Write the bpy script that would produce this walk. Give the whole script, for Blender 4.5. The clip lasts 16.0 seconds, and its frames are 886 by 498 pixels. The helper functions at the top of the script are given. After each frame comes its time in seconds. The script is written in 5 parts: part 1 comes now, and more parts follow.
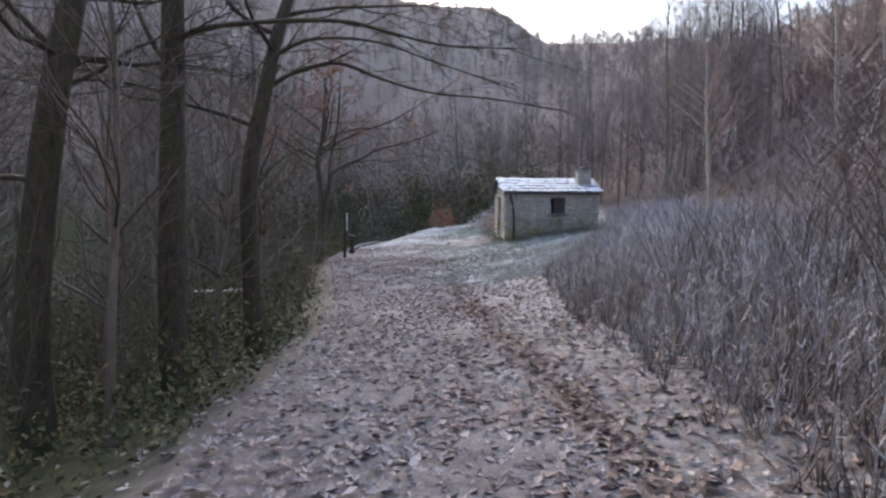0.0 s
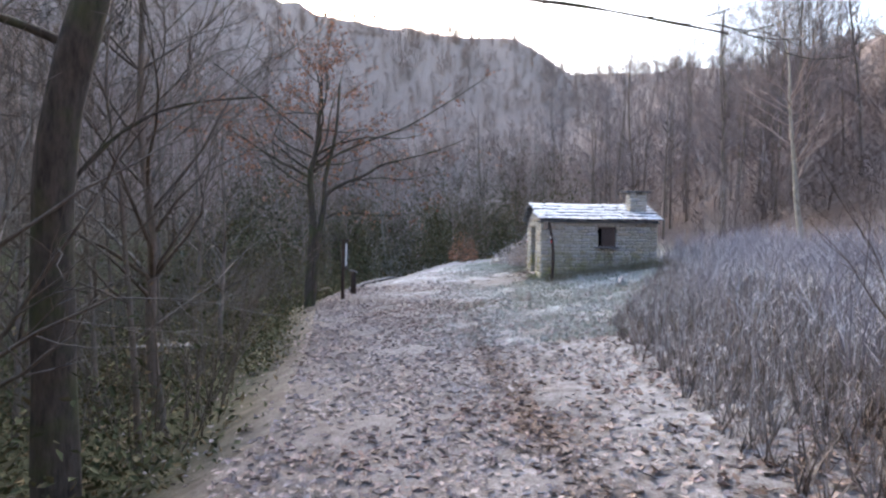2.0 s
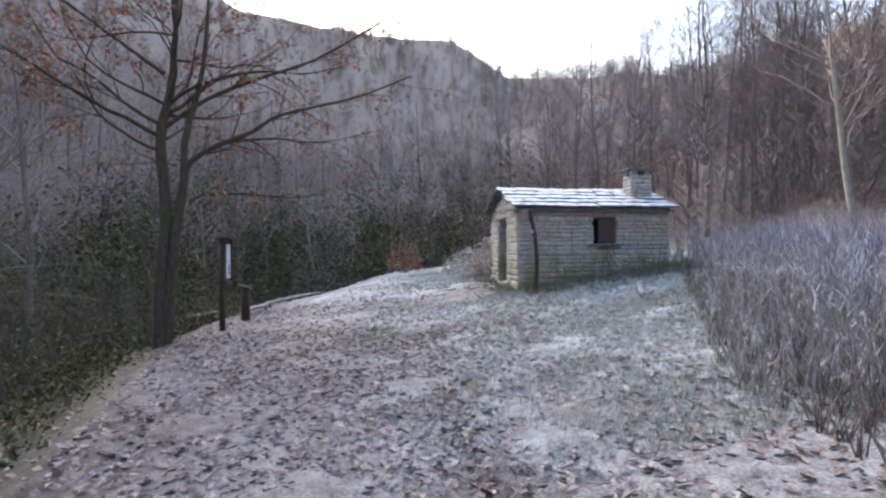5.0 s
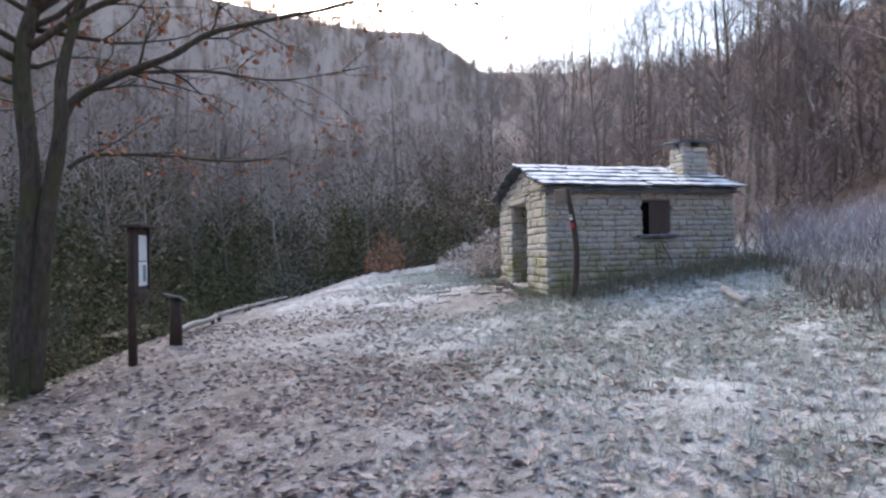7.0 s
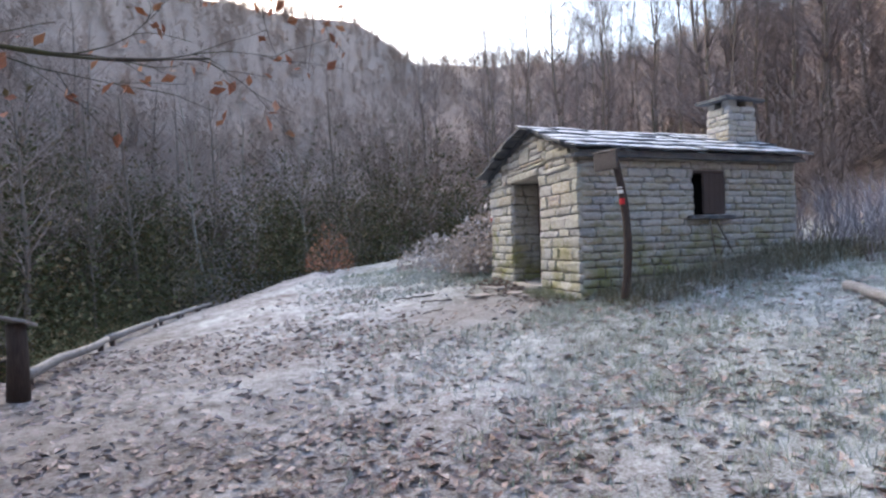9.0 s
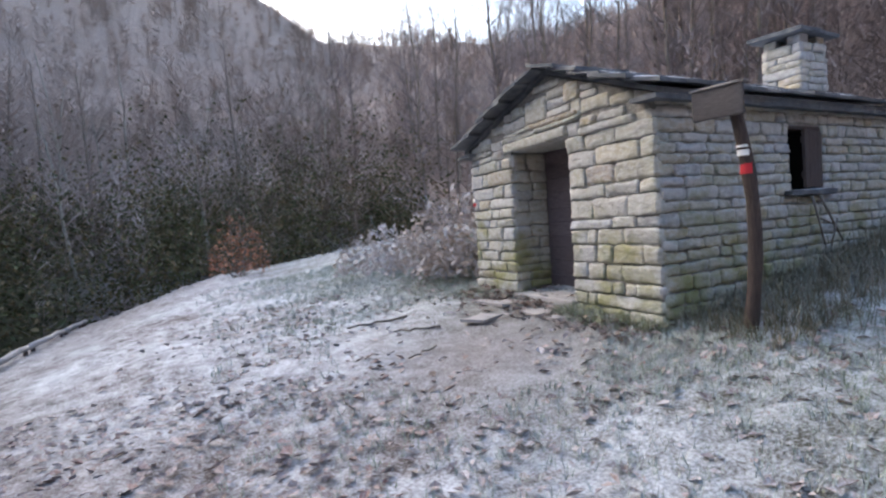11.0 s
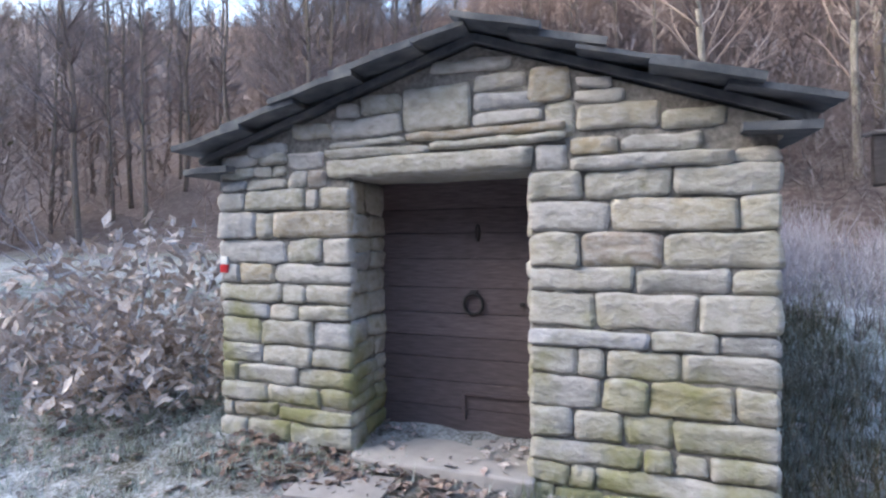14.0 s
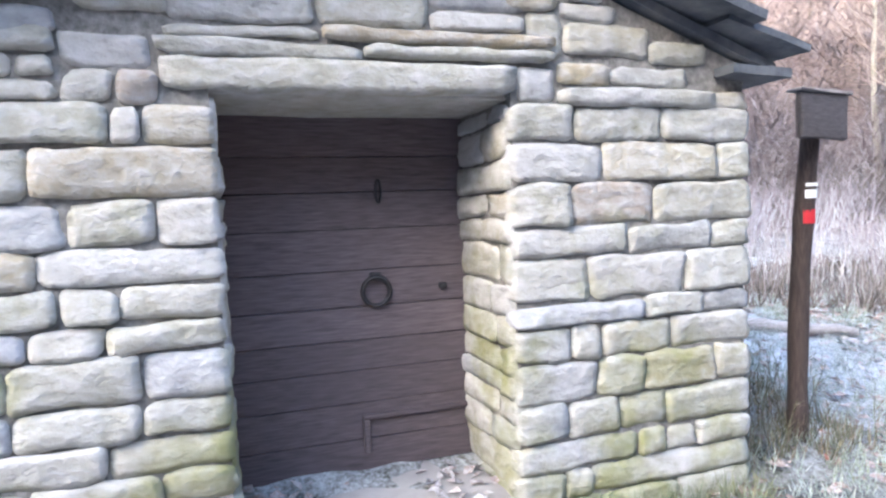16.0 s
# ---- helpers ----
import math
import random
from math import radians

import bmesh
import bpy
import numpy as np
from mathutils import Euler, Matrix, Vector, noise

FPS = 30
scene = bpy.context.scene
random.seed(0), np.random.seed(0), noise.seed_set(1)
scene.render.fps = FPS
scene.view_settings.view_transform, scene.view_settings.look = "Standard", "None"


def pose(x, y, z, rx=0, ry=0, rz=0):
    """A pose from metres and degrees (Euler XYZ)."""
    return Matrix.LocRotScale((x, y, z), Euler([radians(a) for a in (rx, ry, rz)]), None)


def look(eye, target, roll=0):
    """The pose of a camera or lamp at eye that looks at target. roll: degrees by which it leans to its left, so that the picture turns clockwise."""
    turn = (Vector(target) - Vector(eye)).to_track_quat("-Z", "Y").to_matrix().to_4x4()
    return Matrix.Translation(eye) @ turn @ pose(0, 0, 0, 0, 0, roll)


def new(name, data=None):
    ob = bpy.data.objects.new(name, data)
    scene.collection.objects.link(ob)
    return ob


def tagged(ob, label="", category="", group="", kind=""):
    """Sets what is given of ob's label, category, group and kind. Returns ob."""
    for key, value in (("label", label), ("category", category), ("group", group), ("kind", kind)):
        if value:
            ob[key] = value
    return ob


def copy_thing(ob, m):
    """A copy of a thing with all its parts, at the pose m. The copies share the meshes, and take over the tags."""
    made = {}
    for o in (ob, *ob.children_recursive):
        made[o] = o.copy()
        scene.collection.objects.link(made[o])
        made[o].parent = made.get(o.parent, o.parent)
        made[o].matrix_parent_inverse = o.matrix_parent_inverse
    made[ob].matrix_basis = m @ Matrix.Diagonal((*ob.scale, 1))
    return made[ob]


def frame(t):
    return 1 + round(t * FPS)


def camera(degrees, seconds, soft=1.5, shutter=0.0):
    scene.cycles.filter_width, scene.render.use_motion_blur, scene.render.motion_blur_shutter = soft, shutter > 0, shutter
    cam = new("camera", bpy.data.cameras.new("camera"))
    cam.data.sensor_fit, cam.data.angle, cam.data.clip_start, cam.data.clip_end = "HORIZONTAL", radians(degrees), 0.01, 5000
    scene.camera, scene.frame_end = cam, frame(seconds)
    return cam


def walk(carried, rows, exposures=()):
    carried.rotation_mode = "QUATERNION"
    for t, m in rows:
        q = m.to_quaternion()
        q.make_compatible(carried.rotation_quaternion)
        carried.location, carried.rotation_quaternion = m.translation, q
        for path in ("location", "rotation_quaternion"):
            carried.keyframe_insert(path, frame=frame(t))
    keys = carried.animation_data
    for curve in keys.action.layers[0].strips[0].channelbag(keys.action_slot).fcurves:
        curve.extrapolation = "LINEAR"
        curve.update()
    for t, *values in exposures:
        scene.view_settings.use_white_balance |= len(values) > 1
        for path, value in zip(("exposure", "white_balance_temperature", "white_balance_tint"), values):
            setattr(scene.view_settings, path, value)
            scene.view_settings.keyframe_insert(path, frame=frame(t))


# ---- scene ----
cam = camera(75.9, 16.0, soft=2.4)
METRES, EYE, TILT, LEAN, TURN = 8.0, 1.5, 0.0, 0.0, 0.0
EXPOSURES = [(0.0, 2.2, 6600), (2.5, 2.62, 6600), (4.0, 2.52, 6600), (6.5, 2.38, 6650), (9.0, 2.42, 6700), (11.5, 2.38, 6550), (13.0, 2.3, 6400), (14.0, 2.5, 6150), (15.0, 2.82, 6050), (16.0, 3.25, 5950)]
PATH = [
    (0, (1.093, -23.89, 1.387), (1.137, -21.897, 1.228), 0.3),
    (0.5, (1.129, -22.59, 1.346), (1.104, -20.594, 1.221), 1.0),
    (1, (1.12, -21.443, 1.319), (1.076, -19.445, 1.226), 1.3),
    (1.5, (1.118, -20.246, 1.257), (1.088, -18.248, 1.195), 1.0),
    (2, (1.104, -19.209, 1.218), (1.077, -17.21, 1.178), 0.7),
    (2.5, (1.161, -18.215, 1.132), (1.13, -16.216, 1.096), -0.4),
    (3, (1.12, -17.22, 1.042), (1.103, -15.221, 0.995), -1.3),
    (3.5, (1.123, -16.042, 0.994), (1.144, -14.042, 0.956), -1.5),
    (4, (1.025, -14.884, 0.955), (1.139, -12.888, 0.927), -1.5),
    (6.5, (1.056, -10.244, 0.721), (1.294, -8.259, 0.751), -0.3),
    (7, (0.685, -9.163, 0.724), (0.98, -7.185, 0.723), -0.9),
    (7.5, (0.529, -8.17, 0.659), (0.883, -6.202, 0.641), -0.7),
    (8, (0.399, -7.327, 0.596), (0.812, -5.37, 0.587), -0.7),
    (8.5, (0.37, -6.497, 0.587), (0.833, -4.552, 0.578), -1.3),
    (9, (0.269, -5.725, 0.61), (0.799, -3.797, 0.595), -1.8),
    (11.5, (0.541, -1.301, 0.855), (1.443, 0.481, 0.747), -3.6),
    (12, (0.701, -0.46, 0.899), (1.714, 1.258, 0.76), -2.8),
    (12.5, (0.714, 0.272, 0.997), (1.921, 1.862, 0.867), -1.9),
    (13, (0.85, 0.931, 1.101), (2.278, 2.331, 1.066), -1.7),
    (13.5, (0.925, 1.613, 1.267), (2.58, 2.736, 1.265), -1.1),
    (14, (1.051, 2.363, 1.321), (2.912, 3.095, 1.279), -0.5),
    (14.5, (1.361, 2.857, 1.135), (3.32, 3.255, 1.073), 0.8),
    (15, (1.601, 3.335, 1.035), (3.597, 3.387, 0.91), 0.65),
    (15.5, (1.839, 3.777, 1.088), (3.814, 3.504, 0.929), -0.5),
    (16, (2.055, 4.181, 1.221), (3.967, 3.606, 1.097), -2.2),
]
walk(cam, [(t, look(eye, target, roll)) for t, eye, target, roll in PATH], [(t, e, kelvin, 10) for t, e, kelvin in EXPOSURES])

# ---- sky and sun ----
world = bpy.data.worlds.new("winter_sky")
scene.world = world
world.use_nodes = True
wn = world.node_tree.nodes
sky = wn.new("ShaderNodeTexSky")
sky.sky_type = "NISHITA"
sky.sun_disc = False
sky.sun_elevation, sky.sun_rotation = radians(24), radians(332)
sky.air_density, sky.dust_density, sky.ozone_density = 1.0, 4.0, 1.0
wn["Background"].inputs["Strength"].default_value = 0.15
world.node_tree.links.new(sky.outputs[0], wn["Background"].inputs["Color"])
sun = new("sun", bpy.data.lights.new("sun", "SUN"))
sun.data.energy, sun.data.angle, sun.data.color = 0.33, radians(70), (1.0, 0.98, 0.95)
sun.matrix_world = look((0, 0, 0), (-math.sin(radians(-28)), -math.cos(radians(-28)), -0.5))


# ---- materials ----
class Mat:
    """A small builder for node materials."""

    def __init__(self, name, rough=0.8, metal=0.0):
        self.m = bpy.data.materials.new(name)
        self.m.use_nodes = True
        self.t = self.m.node_tree
        self.b = self.t.nodes["Principled BSDF"]
        self.b.inputs["Roughness"].default_value = rough
        self.b.inputs["Metallic"].default_value = metal
        self.b.inputs["Specular IOR Level"].default_value = 0.25

    def node(self, kind, **sets):
        n = self.t.nodes.new(kind)
        for key, value in sets.items():
            n.inputs[key.replace("_", " ")].default_value = value
        return n

    def link(self, a, b):
        self.t.links.new(a, b)

    def coords(self, scale=(1, 1, 1)):
        c = self.t.nodes.new("ShaderNodeNewGeometry")
        m = self.t.nodes.new("ShaderNodeMapping")
        m.inputs["Scale"].default_value = scale
        self.link(c.outputs["Position"], m.inputs["Vector"])
        return m.outputs[0]

    def noise(self, vec, scale, detail=4.0, rough=0.6):
        n = self.node("ShaderNodeTexNoise", Scale=scale, Detail=detail, Roughness=rough)
        self.link(vec, n.inputs["Vector"])
        return n.outputs["Fac"]

    def ramp(self, fac, stops):
        r = self.t.nodes.new("ShaderNodeValToRGB")
        e = r.color_ramp.elements
        while len(e) < len(stops):
            e.new(0.5)
        for el, (p, c) in zip(e, stops):
            el.position, el.color = p, (*c, 1) if len(c) == 3 else c
        self.link(fac, r.inputs["Fac"])
        return r.outputs["Color"]

    def step(self, fac, a, b):
        n = self.node("ShaderNodeMapRange")
        n.inputs["From Min"].default_value, n.inputs["From Max"].default_value = a, b
        self.link(fac, n.inputs["Value"])
        return n.outputs["Result"]

    def math(self, op, a, b):
        n = self.t.nodes.new("ShaderNodeMath")
        n.operation = op
        for i, v in enumerate((a, b)):
            if isinstance(v, (int, float)):
                n.inputs[i].default_value = v
            else:
                self.link(v, n.inputs[i])
        return n.outputs[0]

    def mix(self, fac, a, b, kind="MIX"):
        n = self.t.nodes.new("ShaderNodeMixRGB")
        n.blend_type = kind
        for i, v in enumerate((fac, a, b)):
            if isinstance(v, (int, float)):
                n.inputs[i].default_value = v
            elif isinstance(v, tuple):
                n.inputs[i].default_value = (*v, 1)
            else:
                self.link(v, n.inputs[i])
        return n.outputs[0]

    def up(self):
        g = self.t.nodes.new("ShaderNodeNewGeometry")
        s = self.t.nodes.new("ShaderNodeSeparateXYZ")
        self.link(g.outputs["Normal"], s.inputs[0])
        return s.outputs["Z"]

    def height(self):
        g = self.t.nodes.new("ShaderNodeNewGeometry")
        s = self.t.nodes.new("ShaderNodeSeparateXYZ")
        self.link(g.outputs["Position"], s.inputs[0])
        return s.outputs["Z"]

    def island(self):
        return self.t.nodes.new("ShaderNodeNewGeometry").outputs["Random Per Island"]

    def each(self):
        return self.t.nodes.new("ShaderNodeObjectInfo").outputs["Random"]

    def layer(self, name):
        a = self.t.nodes.new("ShaderNodeAttribute")
        a.attribute_name = name
        return a.outputs["Fac"]

    def done(self, colour, bump=None, strength=0.4, distance=0.01):
        if isinstance(colour, tuple):
            self.b.inputs["Base Color"].default_value = (*colour, 1)
        else:
            self.link(colour, self.b.inputs["Base Color"])
        if bump is not None:
            n = self.node("ShaderNodeBump", Strength=strength, Distance=distance)
            self.link(bump, n.inputs["Height"])
            self.link(n.outputs[0], self.b.inputs["Normal"])
        return self.m


FROST = (0.69, 0.735, 0.79)


def make_ground():
    k = Mat("leafy_frosted_ground", 0.9)
    v = k.coords()
    big, mid, fine = k.noise(v, 0.6, 5), k.noise(v, 5.0, 6), k.noise(v, 38.0, 6, 0.7)
    soil = k.ramp(mid, [(0.25, (0.04, 0.03, 0.026)), (0.5, (0.10, 0.076, 0.07)), (0.75, (0.20, 0.155, 0.147))])
    moss = k.ramp(mid, [(0.3, (0.022, 0.025, 0.010)), (0.6, (0.062, 0.062, 0.026)), (0.8, (0.125, 0.092, 0.048))])
    gravel = k.ramp(fine, [(0.3, (0.085, 0.072, 0.072)), (0.55, (0.18, 0.155, 0.155)), (0.8, (0.33, 0.30, 0.30))])
    # far hillside floor, its colour lightened to stand in for valley haze
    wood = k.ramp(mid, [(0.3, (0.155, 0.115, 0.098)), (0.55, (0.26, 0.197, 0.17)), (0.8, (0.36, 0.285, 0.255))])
    c = k.mix(k.layer("moss"), soil, moss)
    c = k.mix(k.layer("bare"), c, gravel)
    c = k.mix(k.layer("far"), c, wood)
    f = k.math("MULTIPLY", k.layer("frost"), k.step(k.math("ADD", k.math("ADD", k.math("MULTIPLY", fine, 0.7), k.math("MULTIPLY", mid, 0.4)), k.math("MULTIPLY", big, 0.4)), 0.62, 1.02))
    c = k.mix(f, c, FROST)
    return k.done(c, k.math("ADD", fine, mid), 0.6, 0.03)


def make_stone():
    k = Mat("dressed_sandstone", 0.85)
    v = k.coords()
    n1, n2 = k.noise(v, 6.0, 5), k.noise(k.coords((1, 1, 1.6)), 12.0, 6, 0.56)
    c = k.ramp(k.each(), [(0.0, (0.262, 0.272, 0.285)), (0.15, (0.354, 0.344, 0.281)), (0.30, (0.315, 0.330, 0.362)), (0.45, (0.385, 0.375, 0.345)),
                          (0.60, (0.322, 0.318, 0.252)), (0.75, (0.430, 0.425, 0.418)), (0.88, (0.365, 0.350, 0.285)), (0.96, (0.350, 0.300, 0.210)), (1.0, (0.310, 0.262, 0.250))])
    c = k.mix(k.math("MULTIPLY", k.step(n1, 0.4, 0.7), 0.5), c, (0.352, 0.342, 0.323))
    c = k.mix(k.step(n2, 0.42, 0.72), c, k.mix(0.75, c, (0.512, 0.509, 0.511)))
    c = k.mix(k.math("MULTIPLY", k.step(n2, 0.40, 0.24), 0.55), c, (0.150, 0.145, 0.130))
    stain = k.noise(k.coords((1, 1, 0.5)), 1.7, 5)
    c = k.mix(k.math("MULTIPLY", k.step(stain, 0.5, 0.72), 0.4), c, (0.300, 0.290, 0.205))
    g = k.t.nodes.new("ShaderNodeNewGeometry")
    mossn = k.noise(g.outputs["Position"], 2.4, 4)
    m = k.step(k.math("SUBTRACT", mossn, k.math("MULTIPLY", k.height(), 0.16)), 0.37, 0.60)
    c = k.mix(k.math("MULTIPLY", m, 0.8), c, (0.20, 0.205, 0.075))
    return k.done(c, k.math("ADD", n2, k.math("MULTIPLY", n1, 0.8)), 0.9, 0.024)


def make_mortar():
    k = Mat("lime_mortar", 0.95)
    v = k.coords()
    n = k.noise(v, 30.0, 6)
    c = k.ramp(n, [(0.3, (0.13, 0.125, 0.115)), (0.6, (0.25, 0.24, 0.225)), (0.8, (0.36, 0.345, 0.325))])
    return k.done(c, n, 0.8, 0.012)


def make_slate():
    k = Mat("frosted_roof_stone", 0.75)
    v = k.coords()
    n1, n2 = k.noise(v, 5.0, 5), k.noise(v, 40.0, 5)
    c = k.ramp(n1, [(0.3, (0.06, 0.07, 0.085)), (0.55, (0.125, 0.135, 0.15)), (0.8, (0.22, 0.22, 0.215))])
    f = k.math("MULTIPLY", k.step(k.up(), 0.55, 0.92), k.step(k.math("ADD", n1, k.math("MULTIPLY", n2, 0.4)), 0.45, 0.82))
    c = k.mix(f, c, (0.78, 0.81, 0.86))
    return k.done(c, k.math("ADD", n1, n2), 0.5, 0.012)


def make_wood(name, dark, light, rough=0.75, along=(1, 12, 12)):
    k = Mat(name, rough)
    v = k.coords(along)
    n, s = k.noise(v, 6.0, 6, 0.65), k.noise(k.coords(), 3.0, 3)
    c = k.ramp(n, [(0.3, dark), (0.7, light)])
    c = k.mix(k.math("MULTIPLY", k.step(s, 0.45, 0.7), 0.5), c, tuple(0.55 * d + 0.45 * l for d, l in zip(dark, light)))
    c = k.mix(k.math("MULTIPLY", k.each(), 0.35), c, tuple(0.6 * d for d in dark))
    return k.done(c, n, 0.5, 0.006)


def make_bark(name, dark, light, green=0.0, frost=0.0):
    k = Mat(name, 0.9)
    v = k.coords((1, 1, 0.25))
    n, b = k.noise(v, 22.0, 6, 0.7), k.noise(k.coords(), 3.0, 4)
    c = k.ramp(n, [(0.3, dark), (0.7, light)])
    if green:
        c = k.mix(k.math("MULTIPLY", k.step(b, 0.45, 0.65), green), c, (0.07, 0.085, 0.03))
    if frost:
        c = k.mix(k.math("MULTIPLY", k.step(k.up(), 0.0, 0.8), frost), c, FROST)
    return k.done(c, n, 0.8, 0.02)


def make_leaf(name, stops, frost=0.5, low=0.45, high=0.75):
    k = Mat(name, 0.85)
    c = k.ramp(k.island(), stops)
    n = k.noise(k.coords(), 60.0, 3)
    f = k.math("MULTIPLY", k.step(k.math("ADD", k.math("MULTIPLY", n, 0.7), k.math("MULTIPLY", k.noise(k.coords(), 0.5, 3), 0.5)), low, high), frost)
    return k.done(k.mix(f, c, FROST), n, 0.3, 0.004)


def plain(name, colour, rough=0.6, metal=0.0, vary=0.25, scale=18.0):
    k = Mat(name, rough, metal)
    n = k.noise(k.coords(), scale, 5)
    return k.done(k.mix(k.math("MULTIPLY", k.step(n, 0.35, 0.75), vary), colour, tuple(0.5 * c for c in colour)), n, 0.25, 0.004)


GROUND, STONE, MORTAR, SLATE = make_ground(), make_stone(), make_mortar(), make_slate()
DOOR_WOOD = make_wood("dark_door_planks", (0.068, 0.055, 0.059), (0.170, 0.136, 0.144), 0.7, (14, 1.2, 14))
SHUTTER_WOOD = make_wood("brown_shutter_boards", (0.045, 0.035, 0.033), (0.11, 0.085, 0.08), 0.7, (14, 14, 1.2))
POST_WOOD = make_wood("dark_post_wood", (0.035, 0.026, 0.024), (0.10, 0.075, 0.065), 0.8, (14, 14, 1.5))
SIGN_WOOD = make_wood("grey_sign_wood", (0.07, 0.062, 0.062), (0.15, 0.135, 0.135), 0.8, (14, 1.5, 14))
LOG_WOOD = make_wood("frosted_log_wood", (0.16, 0.14, 0.13), (0.50, 0.48, 0.48), 0.85, (12, 1.2, 12))
BARK = make_bark("grey_brown_bark", (0.03, 0.026, 0.022), (0.12, 0.10, 0.085), 0.6, 0.0)
WOOD_BARK = make_bark("woodland_bark", (0.13, 0.108, 0.095), (0.27, 0.225, 0.20), 0.35, 0.0)
PALE_BARK = make_bark("pale_birch_bark", (0.18, 0.165, 0.14), (0.42, 0.39, 0.35), 0.2, 0.0)
TWIG = make_bark("bare_brown_twigs", (0.07, 0.055, 0.042), (0.17, 0.135, 0.11), 0.15, 0.12)
# rime on top; the base is also lightened bluish to imitate haze
FROST_TWIG = make_bark("rimed_hazy_twigs", (0.19, 0.175, 0.20), (0.38, 0.36, 0.41), 0.0, 0.6)
# twig brown with the haze of distance mixed into the base colour
HAZY_TWIG = make_bark("haze_paled_twigs", (0.24, 0.189, 0.166), (0.39, 0.314, 0.284), 0.0, 0.10)
REAR_TWIG = make_bark("dull_mauve_twigs", (0.12, 0.10, 0.10), (0.23, 0.195, 0.20), 0.0, 0.15)
LITTER = make_leaf("fallen_leaves", [(0.0, (0.075, 0.05, 0.04)), (0.3, (0.17, 0.11, 0.085)), (0.6, (0.27, 0.19, 0.155)), (0.85, (0.36, 0.29, 0.27)), (1.0, (0.22, 0.10, 0.075))], 0.62, 0.50, 0.82)
BROWN_LEAF = make_leaf("damp_brown_leaves", [(0.0, (0.09, 0.06, 0.048)), (0.5, (0.17, 0.115, 0.09)), (1.0, (0.27, 0.195, 0.155))], 0.35, 0.55, 0.85)
OAK_LEAF = make_leaf("dry_orange_leaves", [(0.0, (0.26, 0.085, 0.04)), (0.5, (0.42, 0.16, 0.075)), (1.0, (0.50, 0.25, 0.13))], 0.12)
EVERGREEN = make_leaf("dark_green_leaves", [(0.0, (0.042, 0.05, 0.02)), (0.45, (0.082, 0.088, 0.036)), (0.75, (0.125, 0.105, 0.052)), (1.0, (0.19, 0.135, 0.072))], 0.02)
GRASS = make_leaf("frosted_grass", [(0.0, (0.07, 0.11, 0.05)), (0.5, (0.14, 0.19, 0.10)), (1.0, (0.26, 0.27, 0.18))], 0.65, 0.44, 0.74)
GREEN_GRASS = make_leaf("green_grass", [(0.0, (0.07, 0.10, 0.03)), (1.0, (0.20, 0.20, 0.08))], 0.2)
DRY_GRASS = make_leaf("dry_brown_grass", [(0.0, (0.06, 0.045, 0.035)), (0.5, (0.13, 0.10, 0.085)), (1.0, (0.22, 0.18, 0.15))], 0.25, 0.5, 0.8)
BANK_GRASS = make_leaf("dull_bank_grass", [(0.0, (0.06, 0.06, 0.03)), (0.5, (0.12, 0.115, 0.06)), (1.0, (0.20, 0.15, 0.10))], 0.25, 0.5, 0.8)
PATH_LEAF = make_leaf("trodden_path_leaves", [(0.0, (0.12, 0.085, 0.078)), (0.4, (0.22, 0.165, 0.152)), (0.8, (0.33, 0.26, 0.245)), (1.0, (0.20, 0.115, 0.095))], 0.38, 0.50, 0.82)
WEED = make_leaf("dry_frosted_weeds", [(0.0, (0.09, 0.065, 0.06)), (0.5, (0.19, 0.145, 0.135)), (1.0, (0.30, 0.25, 0.24))], 0.6, 0.44, 0.78)
BRACKEN = make_leaf("dead_bracken", [(0.0, (0.20, 0.13, 0.085)), (0.5, (0.36, 0.26, 0.19)), (1.0, (0.48, 0.39, 0.33))], 0.6, 0.45, 0.75)
IRON = plain("dark_iron", (0.05, 0.048, 0.05), 0.5, 0.6)
# near-black colour standing in for the shade inside the hut
BLACK = plain("black_for_shade", (0.01, 0.01, 0.01), 0.9)
WHITE_PAINT = plain("white_paint", (0.78, 0.78, 0.76), 0.6, 0.0, 0.2)
RED_PAINT = plain("red_paint", (0.50, 0.03, 0.04), 0.6, 0.0, 0.2)
PAPER = plain("pale_poster_paper", (0.72, 0.76, 0.80), 0.4, 0.0, 0.1)
PRINT = plain("green_print", (0.16, 0.28, 0.24), 0.5, 0.0, 0.3)
SILL = plain("worn_sill_stone", (0.36, 0.345, 0.34), 0.85, 0.0, 0.4, 7.0)
SLAB = plain("flat_path_stone", (0.33, 0.31, 0.305), 0.85, 0.0, 0.5, 9.0)


